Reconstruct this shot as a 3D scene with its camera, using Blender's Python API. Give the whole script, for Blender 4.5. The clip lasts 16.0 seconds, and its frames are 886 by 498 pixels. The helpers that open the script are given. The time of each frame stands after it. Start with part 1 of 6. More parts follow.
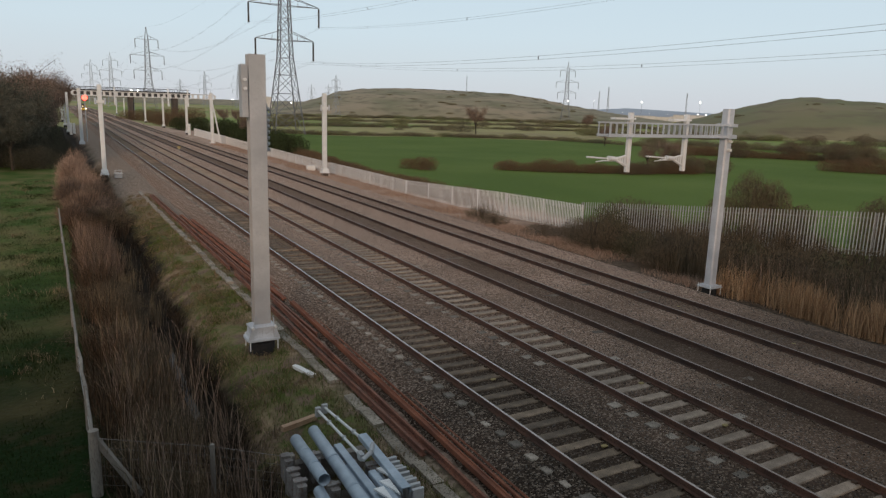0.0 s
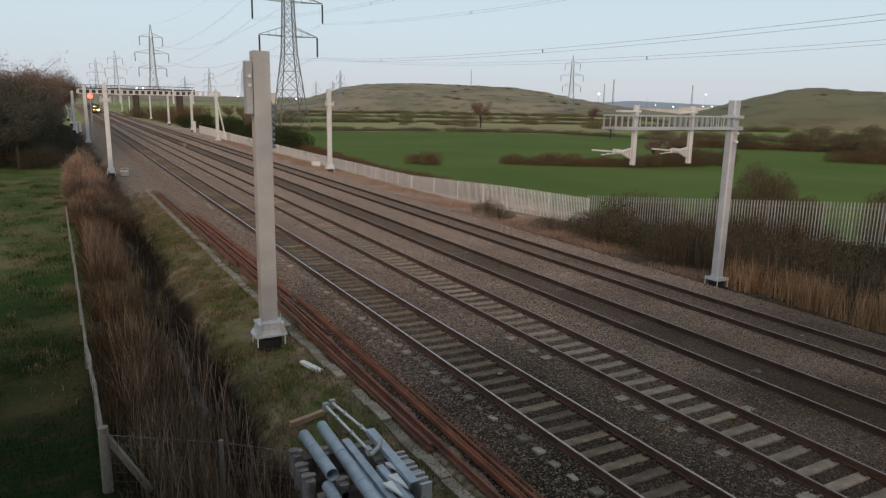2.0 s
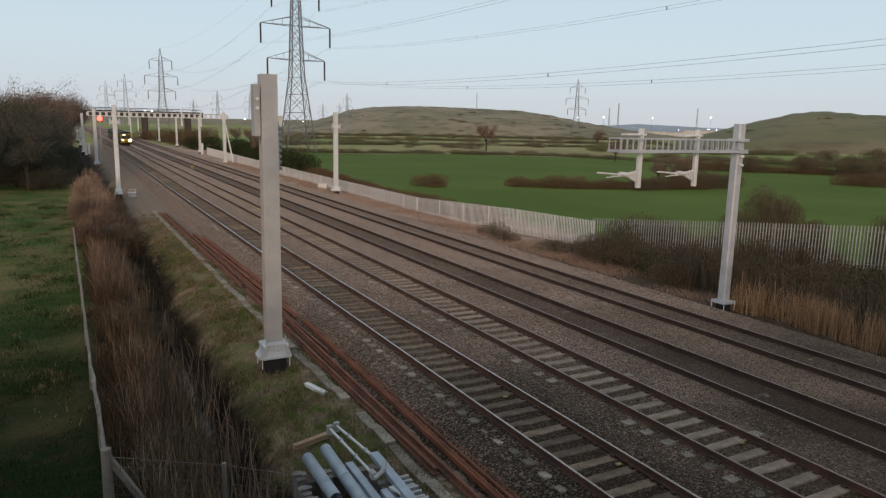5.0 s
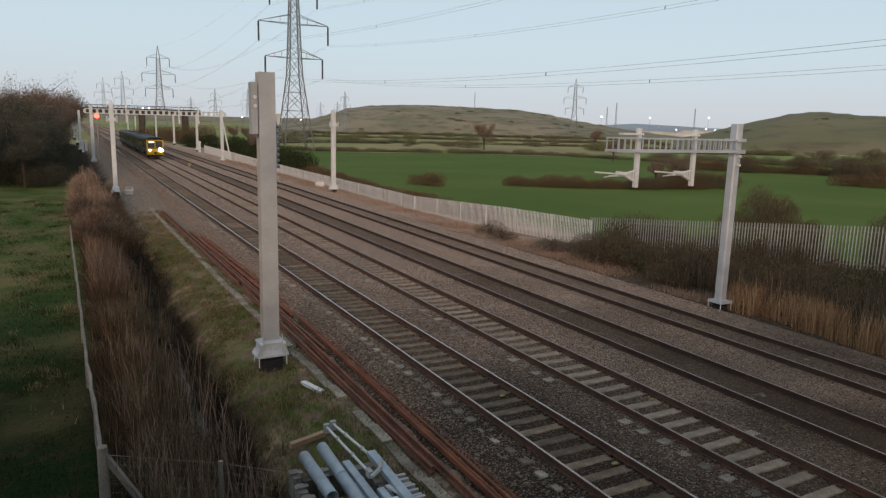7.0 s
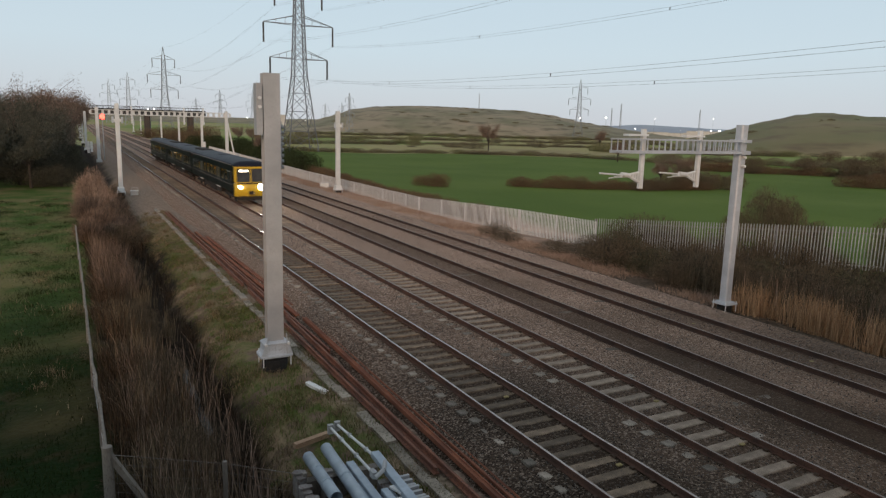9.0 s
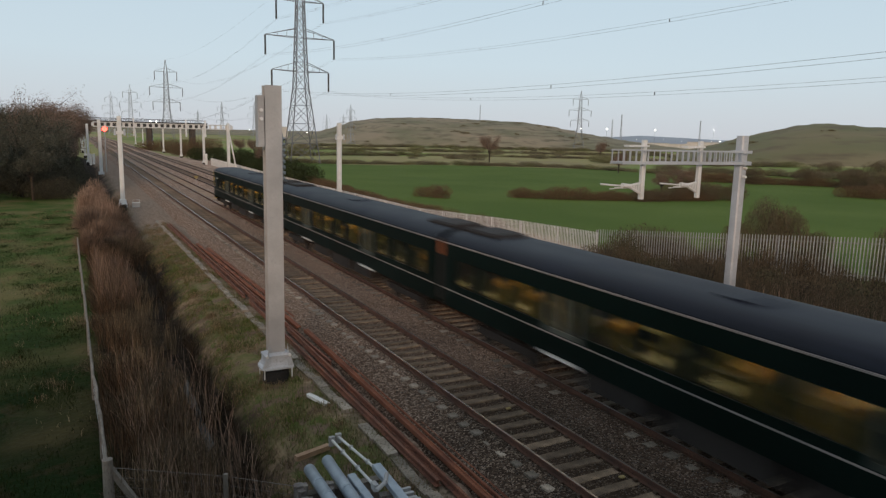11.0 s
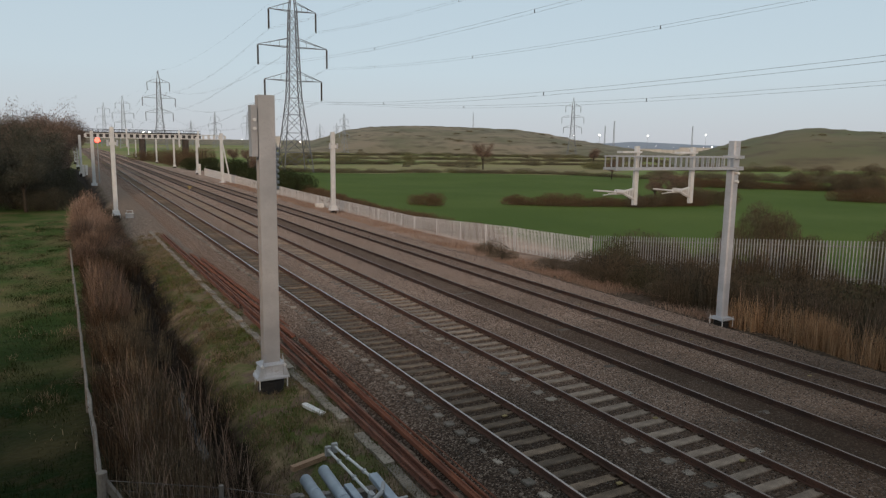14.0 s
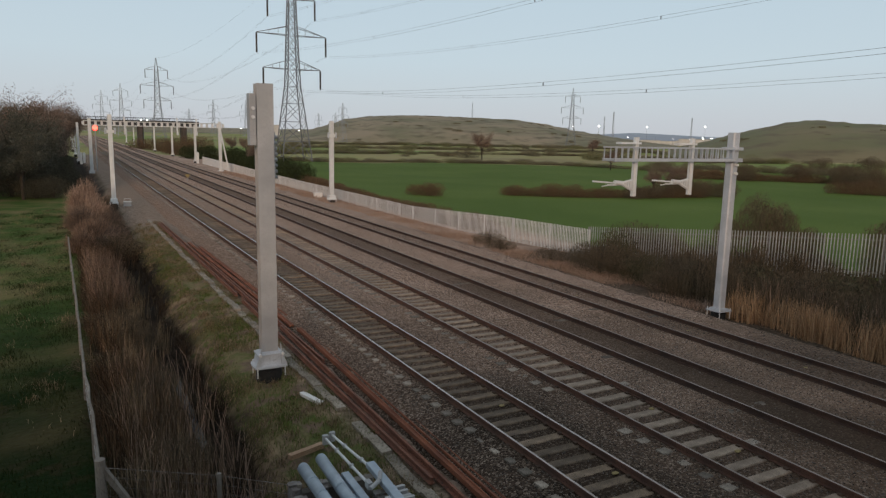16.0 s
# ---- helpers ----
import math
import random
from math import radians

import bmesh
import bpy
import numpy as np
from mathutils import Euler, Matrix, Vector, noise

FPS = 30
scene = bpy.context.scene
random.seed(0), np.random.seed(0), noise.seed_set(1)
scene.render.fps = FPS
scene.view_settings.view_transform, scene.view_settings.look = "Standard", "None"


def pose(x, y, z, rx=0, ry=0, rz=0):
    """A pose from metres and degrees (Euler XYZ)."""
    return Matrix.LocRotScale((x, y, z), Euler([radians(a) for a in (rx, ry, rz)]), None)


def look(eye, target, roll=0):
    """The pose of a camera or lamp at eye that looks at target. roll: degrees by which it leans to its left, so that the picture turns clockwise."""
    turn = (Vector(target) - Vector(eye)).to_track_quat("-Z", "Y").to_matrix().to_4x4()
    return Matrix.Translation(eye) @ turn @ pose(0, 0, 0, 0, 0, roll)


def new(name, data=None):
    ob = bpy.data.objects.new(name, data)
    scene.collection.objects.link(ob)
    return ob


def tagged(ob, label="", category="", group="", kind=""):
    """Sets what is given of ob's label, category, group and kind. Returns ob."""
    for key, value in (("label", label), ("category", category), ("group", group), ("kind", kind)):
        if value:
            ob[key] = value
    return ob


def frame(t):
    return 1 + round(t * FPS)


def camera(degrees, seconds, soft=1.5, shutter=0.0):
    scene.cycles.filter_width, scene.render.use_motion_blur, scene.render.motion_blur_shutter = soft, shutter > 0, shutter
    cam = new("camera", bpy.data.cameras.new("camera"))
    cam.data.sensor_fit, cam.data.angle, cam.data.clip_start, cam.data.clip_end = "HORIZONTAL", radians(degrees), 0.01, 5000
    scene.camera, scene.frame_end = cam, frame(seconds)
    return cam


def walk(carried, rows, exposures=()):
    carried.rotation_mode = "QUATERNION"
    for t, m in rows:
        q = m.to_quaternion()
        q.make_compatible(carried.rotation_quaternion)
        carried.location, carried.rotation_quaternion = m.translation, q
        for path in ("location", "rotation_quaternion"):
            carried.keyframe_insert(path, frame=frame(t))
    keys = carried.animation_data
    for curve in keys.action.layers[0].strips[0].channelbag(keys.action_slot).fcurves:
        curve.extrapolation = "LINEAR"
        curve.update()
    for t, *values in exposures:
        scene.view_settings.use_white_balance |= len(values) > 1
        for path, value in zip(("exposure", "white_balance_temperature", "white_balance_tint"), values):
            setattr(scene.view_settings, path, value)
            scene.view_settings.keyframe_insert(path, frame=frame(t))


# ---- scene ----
cam = camera(65.5, 16.0, soft=1.3, shutter=0.8)
EYE_Z = 6.9
# hand-held on a bridge: the place holds, the view drifts
VIEW = [(0, 78.509, -1.734, -28.851), (0.5, 78.476, -1.574, -28.915), (1, 78.353, -1.441, -28.585), (1.5, 78.567, -1.291, -28.441), (2, 78.066, -1.128, -28.474), (2.5, 79.403, -0.823, -28.405), (3, 79.460, -0.886, -27.993), (3.5, 79.443, -1.146, -28.041), (4, 79.609, -1.139, -27.978), (6.5, 80.020, -1.427, -28.155), (7, 79.794, -1.479, -28.178), (7.5, 79.832, -1.557, -28.176), (8, 79.764, -1.371, -28.020), (8.5, 79.737, -1.450, -27.902), (11, 80.789, -1.357, -27.734), (11.5, 80.485, -1.153, -27.764), (12, 80.328, -1.281, -27.926), (12.5, 80.748, -1.247, -27.912), (13, 81.090, -0.729, -27.687), (13.5, 80.958, -1.191, -28.337), (14, 81.441, -0.831, -28.270), (14.5, 81.367, -0.950, -28.406), (15, 81.265, -1.312, -28.375), (15.5, 80.882, -1.172, -28.379), (16, 80.619, -1.196, -28.357)]
walk(cam, [(t, pose(0, 0, EYE_Z, rx, ry, rz)) for t, rx, ry, rz in VIEW],
     exposures=((0.0, 0.05, 6350, 10), (8.5, 0.0, 6350, 10), (13.2, -0.06, 6350, 10), (14.3, -0.14, 6350, 10), (16.0, -0.12, 6350, 10)))

# ---- light: dusk under a thin even veil of cloud ----
world = bpy.data.worlds.new("dusk_sky")
scene.world = world
world.use_nodes = True
wn, wl = world.node_tree.nodes, world.node_tree.links
sky = wn.new("ShaderNodeTexSky")
sky.sky_type = "NISHITA"
sky.sun_disc = False
sky.sun_elevation, sky.sun_rotation = radians(7), radians(213)
sky.dust_density, sky.ozone_density = 1.5, 2.5
veil = wn.new("ShaderNodeValToRGB")
veil.color_ramp.elements[0].position, veil.color_ramp.elements[0].color = 0.0, (0.68, 0.70, 0.74, 1)
veil.color_ramp.elements[1].position, veil.color_ramp.elements[1].color = 0.5, (0.46, 0.50, 0.53, 1)
mid_stop = veil.color_ramp.elements.new(0.24)
mid_stop.color = (0.615, 0.745, 0.82, 1)
mid_stop = veil.color_ramp.elements.new(0.10)
mid_stop.color = (0.680, 0.785, 0.845, 1)
sky_co = wn.new("ShaderNodeTexCoord")
sky_xyz = wn.new("ShaderNodeSeparateXYZ")
wl.new(sky_co.outputs["Generated"], sky_xyz.inputs[0])
wl.new(sky_xyz.outputs[2], veil.inputs[0])
sky_gain = wn.new("ShaderNodeMix")
sky_gain.data_type = "RGBA"
sky_gain.blend_type = "MULTIPLY"
sky_gain.inputs[0].default_value = 1.0
sky_gain.inputs[7].default_value = (0.10, 0.10, 0.10, 1)
wl.new(sky.outputs[0], sky_gain.inputs[6])
sky_mix = wn.new("ShaderNodeMix")
sky_mix.data_type = "RGBA"
sky_mix.inputs[0].default_value = 0.85
wl.new(sky_gain.outputs[2], sky_mix.inputs[6])
wl.new(veil.outputs[0], sky_mix.inputs[7])
wl.new(sky_mix.outputs[2], wn["Background"].inputs[0])
wn["Background"].inputs[1].default_value = 1.0
sun = new("sun", bpy.data.lights.new("sun", "SUN"))
sun.data.energy, sun.data.angle, sun.data.color = 1.5, radians(14), (1.0, 0.66, 0.42)
sun.matrix_world = look((-36, -56, 17), (0, 0, 0))
scene.view_settings.exposure = 0.0

# ---- materials ----
def mat(name, c1, c2, scale=4.0, rough=0.8, metal=0.0, bump=0.2, fine=40.0, c3=None, per_piece=0.0, stretch=(1, 1, 1), spec=0.5):
    """Two colours mixed by broad noise, a third by fine grain, with relief; per_piece varies brightness from object to object."""
    m = bpy.data.materials.new(name)
    m.use_nodes = True
    n, l = m.node_tree.nodes, m.node_tree.links
    b = n["Principled BSDF"]
    co = n.new("ShaderNodeTexCoord")
    mp = n.new("ShaderNodeMapping")
    mp.inputs["Scale"].default_value = stretch
    l.new(co.outputs["Object"], mp.inputs[0])
    big = n.new("ShaderNodeTexNoise")
    big.inputs["Scale"].default_value, big.inputs["Detail"].default_value = scale, 5
    l.new(mp.outputs[0], big.inputs["Vector"])
    ramp = n.new("ShaderNodeValToRGB")
    ramp.color_ramp.elements[0].position, ramp.color_ramp.elements[1].position = 0.35, 0.65
    ramp.color_ramp.elements[0].color, ramp.color_ramp.elements[1].color = (*c1, 1), (*c2, 1)
    l.new(big.outputs[0], ramp.inputs[0])
    small = n.new("ShaderNodeTexNoise")
    small.inputs["Scale"].default_value, small.inputs["Detail"].default_value = fine, 3
    l.new(mp.outputs[0], small.inputs["Vector"])
    mix = n.new("ShaderNodeMix")
    mix.data_type = "RGBA"
    grain = n.new("ShaderNodeMapRange")
    grain.inputs[1].default_value, grain.inputs[2].default_value = 0.5, 0.72
    l.new(small.outputs[0], grain.inputs[0])
    l.new(grain.outputs[0], mix.inputs[0])
    l.new(ramp.outputs[0], mix.inputs[6])
    mix.inputs[7].default_value = (*(c3 or [v * 0.7 for v in c1]), 1)
    out = mix.outputs[2]
    if per_piece:
        info = n.new("ShaderNodeObjectInfo")
        rnd = n.new("ShaderNodeMapRange")
        rnd.inputs[3].default_value, rnd.inputs[4].default_value = 1 - per_piece, 1 + per_piece
        l.new(info.outputs["Random"], rnd.inputs[0])
        mul = n.new("ShaderNodeVectorMath")
        mul.operation = "SCALE"
        l.new(out, mul.inputs[0])
        l.new(rnd.outputs[0], mul.inputs["Scale"])
        out = mul.outputs[0]
    l.new(out, b.inputs["Base Color"])
    b.inputs["Metallic"].default_value = metal
    b.inputs["Specular IOR Level"].default_value = spec
    rr = n.new("ShaderNodeMapRange")
    rr.inputs[3].default_value, rr.inputs[4].default_value = max(0.03, rough - 0.12), min(1, rough + 0.12)
    l.new(big.outputs[0], rr.inputs[0])
    l.new(rr.outputs[0], b.inputs["Roughness"])
    if bump:
        bp = n.new("ShaderNodeBump")
        bp.inputs["Strength"].default_value, bp.inputs["Distance"].default_value = bump, 0.03
        l.new(small.outputs[0], bp.inputs["Height"])
        l.new(bp.outputs[0], b.inputs["Normal"])
    return m


def foliage(name, c1, c2, rough=0.8):
    """Leaves, twigs or blades: colour varies from blade to blade."""
    m = bpy.data.materials.new(name)
    m.use_nodes = True
    n, l = m.node_tree.nodes, m.node_tree.links
    b = n["Principled BSDF"]
    geo = n.new("ShaderNodeNewGeometry")
    ramp = n.new("ShaderNodeValToRGB")
    ramp.color_ramp.elements[0].color, ramp.color_ramp.elements[1].color = (*c1, 1), (*c2, 1)
    l.new(geo.outputs["Random Per Island"], ramp.inputs[0])
    l.new(ramp.outputs[0], b.inputs["Base Color"])
    b.inputs["Roughness"].default_value = rough
    b.inputs["Specular IOR Level"].default_value = 0.06
    return m


def glow(name, colour, strength):
    m = bpy.data.materials.new(name)
    m.use_nodes = True
    b = m.node_tree.nodes["Principled BSDF"]
    b.inputs["Base Color"].default_value = (*colour, 1)
    b.inputs["Emission Color"].default_value = (*colour, 1)
    b.inputs["Emission Strength"].default_value = strength
    return m


def glass(name, colour, rough=0.03, alpha=0.25):
    m = bpy.data.materials.new(name)
    m.use_nodes = True
    n, l = m.node_tree.nodes, m.node_tree.links
    b = n["Principled BSDF"]
    b.inputs["Base Color"].default_value = (*colour, 1)
    b.inputs["Roughness"].default_value = rough
    b.inputs["Alpha"].default_value = alpha
    return m


GALV = mat("galvanised_steel", (0.335, 0.34, 0.345), (0.45, 0.455, 0.455), 1.2, 0.6, 0.08, 0.05, 30, (0.36, 0.36, 0.37), 0.05)
GALV_NEW = mat("pale_galvanised_steel", (0.64, 0.645, 0.64), (0.76, 0.765, 0.755), 1.5, 0.55, 0.15, 0.05, 30, (0.55, 0.55, 0.54), 0.04)
GALV_BLUE = mat("bluish_galvanised_tube", (0.26, 0.32, 0.38), (0.40, 0.46, 0.52), 3, 0.45, 0.35, 0.05, 25, (0.34, 0.38, 0.43), 0.1)
GALV_COOL = mat("cool_galvanised_steel", (0.40, 0.425, 0.46), (0.54, 0.565, 0.60), 1.2, 0.5, 0.15, 0.05, 30, (0.38, 0.39, 0.41), 0.04)
BELLOWS = mat("dark_gangway_rubber", (0.010, 0.008, 0.007), (0.022, 0.016, 0.013), 3, 0.8)
ORANGE_PANEL = mat("orange_end_panel", (0.30, 0.085, 0.025), (0.38, 0.12, 0.035), 3, 0.6)
TABLE_TOP = mat("pale_yellow_table", (0.62, 0.55, 0.22), (0.72, 0.65, 0.32), 3, 0.5)
STEP_EDGE = mat("bright_step_edge", (0.62, 0.62, 0.60), (0.72, 0.72, 0.70), 3, 0.4)
GALV_DULL = mat("dull_stained_steel", (0.16, 0.14, 0.13), (0.26, 0.25, 0.24), 5, 0.7, 0.2, 0.1, 25, (0.14, 0.09, 0.06), 0.2)
FENCE_DARK = mat("dull_palisade_steel", (0.29, 0.30, 0.30), (0.43, 0.44, 0.44), 2, 0.65, 0.1, 0.05, 30, None, 0.15)
FENCE_STEEL = mat("weathered_palisade_steel", (0.580, 0.584, 0.580), (0.742, 0.743, 0.744), 2, 0.65, 0.2, 0.05, 30, None, 0.12)
LATTICE = mat("pylon_steel", (0.15, 0.16, 0.175), (0.20, 0.21, 0.225), 0.3, 0.7, 0.2, 0.0, 5)
# far pylon steel made paler and bluer: air haze put into the colour
LATTICE_MID = mat("half_hazed_pylon_steel", (0.20, 0.215, 0.235), (0.26, 0.275, 0.295), 0.3, 0.75, 0.1, 0.0, 5)
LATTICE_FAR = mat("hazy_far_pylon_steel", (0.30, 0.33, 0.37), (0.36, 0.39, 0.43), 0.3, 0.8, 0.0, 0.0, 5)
# grey base colour stands in for the sky mirrored in the glass
WINDSCREEN = mat("sky_lit_windscreen", (0.05, 0.055, 0.06), (0.08, 0.085, 0.09), 1, 0.15, 0.0, 0.0)
DARK_STEEL = mat("dark_painted_steel", (0.03, 0.03, 0.033), (0.06, 0.06, 0.06), 1, 0.6, 0.2, 0.1, 20)
BLACK = mat("black_grout", (0.012, 0.012, 0.012), (0.025, 0.024, 0.023), 8, 0.9, 0, 0.2)
RAIL_RUST = mat("rusty_rail_side", (0.060, 0.029, 0.019), (0.118, 0.054, 0.034), 1.5, 0.85, 0.0, 0.2, 30)
RAIL_HEAD = mat("polished_rail_head", (0.36, 0.305, 0.27), (0.50, 0.43, 0.38), 0.6, 0.22, 0.65, 0.0, 20)
RAIL_MID = mat("brown_worn_rail_head", (0.20, 0.155, 0.125), (0.31, 0.25, 0.21), 0.6, 0.38, 0.5, 0.0, 20)
RAIL_DARK = mat("dark_brown_rail_side", (0.036, 0.019, 0.013), (0.072, 0.037, 0.024), 1.5, 0.9, 0.0, 0.2, 30)
RAIL_WORN = mat("dull_worn_rail_head", (0.23, 0.185, 0.155), (0.35, 0.29, 0.25), 0.6, 0.5, 0.4, 0.0, 20)
RAIL_OLD = mat("red_rusted_scrap_rail", (0.17, 0.060, 0.032), (0.31, 0.112, 0.056), 1.2, 0.85, 0.0, 0.3, 25, (0.12, 0.045, 0.030), 0.1)
RAIL_BROWN = mat("brown_rusted_scrap_rail", (0.14, 0.056, 0.034), (0.25, 0.100, 0.058), 1.2, 0.85, 0.0, 0.3, 25, (0.04, 0.02, 0.015), 0.1)
SLEEPER = mat("weathered_concrete_sleeper", (0.21, 0.162, 0.118), (0.36, 0.285, 0.218), 3, 0.9, 0, 0.2, 30, (0.17, 0.130, 0.10), 0.18)
SLEEPER_DARK = mat("oil_stained_sleeper", (0.085, 0.068, 0.054), (0.19, 0.155, 0.122), 3, 0.9, 0, 0.2, 30, (0.08, 0.065, 0.055), 0.25)
SLEEPER_A = mat("worn_brown_sleeper", (0.105, 0.076, 0.050), (0.24, 0.178, 0.122), 2.5, 0.9, 0, 0.2, 30, (0.07, 0.055, 0.042), 0.35)
SLEEPER_END = mat("pale_sleeper_end", (0.17, 0.145, 0.115), (0.36, 0.31, 0.255), 3, 0.9, 0, 0.2, 30, None, 0.5)
CONCRETE = mat("lichened_concrete", (0.23, 0.195, 0.155), (0.38, 0.33, 0.27), 1.5, 0.9, 0, 0.2, 20, (0.085, 0.078, 0.045), 0.2)
CLIP = mat("rail_clip_steel", (0.07, 0.045, 0.03), (0.11, 0.07, 0.05), 4, 0.8, 0.2, 0)
WOOD = mat("weathered_fence_wood", (0.16, 0.14, 0.12), (0.26, 0.235, 0.20), 5, 0.85, 0, 0.3, 60, None, 0.1, (1, 1, 0.2))
PLANK = mat("orange_brown_plank", (0.32, 0.20, 0.12), (0.42, 0.28, 0.18), 4, 0.8, 0, 0.2)
WHITE = mat("white_painted_metal", (0.72, 0.72, 0.70), (0.8, 0.8, 0.78), 2, 0.5, 0, 0)
YELLOW_MARK = mat("faded_yellow_paint", (0.26, 0.20, 0.08), (0.36, 0.29, 0.13), 6, 0.8, 0, 0)
BRICK = mat("dark_abutment", (0.06, 0.05, 0.045), (0.10, 0.085, 0.075), 1, 0.9)
CREAM = mat("cream_cladding", (0.50, 0.49, 0.47), (0.60, 0.59, 0.57), 0.1, 0.7)
WATER = mat("still_ditch_water", (0.03, 0.03, 0.03), (0.06, 0.06, 0.06), 3, 0.35, 0, 0.05, 8)
# hill grass is lightened with distance haze mixed into its colour
HILL_BROWN = mat("hazed_rough_hill_grass", (0.165, 0.162, 0.088), (0.300, 0.246, 0.165), 0.016, 0.95, 0, 0, 0.06, (0.110, 0.098, 0.058), stretch=(1, 1, 4))
REED = foliage("dry_reed", (0.020, 0.013, 0.008), (0.150, 0.096, 0.058))
# hill scrub and far hedges carry haze in their paler colours
HILL_SCRUB = foliage("hazed_hillside_scrub", (0.125, 0.115, 0.070), (0.235, 0.202, 0.130))
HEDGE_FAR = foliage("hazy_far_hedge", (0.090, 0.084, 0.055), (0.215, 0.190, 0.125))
SCRUB_GREEN = foliage("hazy_olive_far_scrub", (0.094, 0.106, 0.052), (0.237, 0.225, 0.117))
REED_GOLD = foliage("golden_reed", (0.20, 0.118, 0.062), (0.56, 0.375, 0.225))
SCRUB = foliage("bare_scrub", (0.030, 0.026, 0.018), (0.185, 0.146, 0.099))
# stem colour dropped so that it holds the ditch's shade
LITTER = foliage("shade_dark_dead_stems", (0.012, 0.010, 0.007), (0.095, 0.068, 0.045))
TAWNY = foliage("tawny_bare_twigs", (0.10, 0.068, 0.050), (0.29, 0.200, 0.148))
TWIG = foliage("bare_twigs", (0.095, 0.070, 0.055), (0.30, 0.215, 0.168))
TWIG_DARK = foliage("dark_bare_twigs", (0.038, 0.041, 0.031), (0.155, 0.150, 0.116))
PINK_REED = foliage("pinkish_feathery_reed", (0.20, 0.130, 0.096), (0.48, 0.345, 0.262))
UNDER = foliage("dark_undergrowth", (0.024, 0.026, 0.018), (0.112, 0.101, 0.073))
BARE_BUSH = foliage("grey_brown_bare_bush", (0.040, 0.034, 0.022), (0.19, 0.148, 0.100))
BRAMBLE = foliage("olive_bramble", (0.030, 0.031, 0.018), (0.150, 0.138, 0.085))
LEAF = foliage("dark_leaves", (0.018, 0.026, 0.012), (0.060, 0.075, 0.030))
HEDGE_LEAF = foliage("hedge_twigs", (0.050, 0.036, 0.022), (0.22, 0.150, 0.090))
# blade colour lowered to carry the lens vignette's darkness
PASTURE_BLADE = foliage("vignetted_pasture_grass", (0.006, 0.014, 0.003), (0.036, 0.044, 0.012))
GRASS_BLADE = foliage("verge_grass", (0.055, 0.060, 0.020), (0.24, 0.190, 0.095))
BARK = mat("bark", (0.035, 0.028, 0.022), (0.07, 0.055, 0.042), 3, 0.95, 0, 0.3)
TRAIN_GREEN = mat("dark_green_train_paint", (0.0008, 0.0062, 0.0050), (0.0014, 0.0085, 0.0068), 0.5, 0.4, 0, 0, spec=0.15)
TRAIN_ROOF = mat("dusty_slate_train_roof", (0.0045, 0.0062, 0.013), (0.011, 0.0145, 0.027), 0.7, 0.55, 0, 0.05, 8, spec=0.25)
TRAIN_UNDER = mat("brake_dust_underframe", (0.014, 0.012, 0.011), (0.03, 0.025, 0.022), 2, 0.9)
TRAIN_DOOR = mat("grey_green_train_door", (0.050, 0.062, 0.055), (0.085, 0.098, 0.088), 1, 0.4, 0, 0)
TRAIN_YELLOW = mat("warning_yellow_train_front", (0.62, 0.40, 0.02), (0.70, 0.46, 0.03), 1, 0.4, 0, 0)
TRAIN_LINE = mat("pale_coachline", (0.22, 0.205, 0.19), (0.34, 0.30, 0.28), 1, 0.4, 0, 0)
SEAT = mat("patterned_seat_moquette", (0.06, 0.075, 0.035), (0.30, 0.25, 0.05), 3, 0.9)
SEAT_DARK = mat("dark_green_seat_moquette", (0.020, 0.030, 0.022), (0.07, 0.075, 0.03), 3, 0.9)
SEAT_GRAB = mat("orange_yellow_grab_handle", (0.65, 0.33, 0.03), (0.75, 0.48, 0.06), 3, 0.5)
SALOON = mat("saloon_panel", (0.42, 0.40, 0.35), (0.50, 0.48, 0.42), 1, 0.7)
TRAIN_GLASS = glass("tinted_window_glass", (0.01, 0.012, 0.012), 0.03, 0.45)
LAMP_WHITE = glow("headlight_glow", (1.0, 0.93, 0.75), 170)
LAMP_DIM = glow("marker_light_glow", (1.0, 0.85, 0.5), 14)
SALOON_LIGHT = glow("saloon_light_glow", (1.0, 0.88, 0.60), 5.5)
SIGNAL_RED = glow("red_signal_glow", (1.0, 0.042, 0.026), 11)
TOWN_LIGHT = glow("town_lamp_glow", (1.0, 0.96, 0.88), 25)
TRAIN_DEST = glow("destination_display_glow", (1.0, 0.85, 0.6), 3)


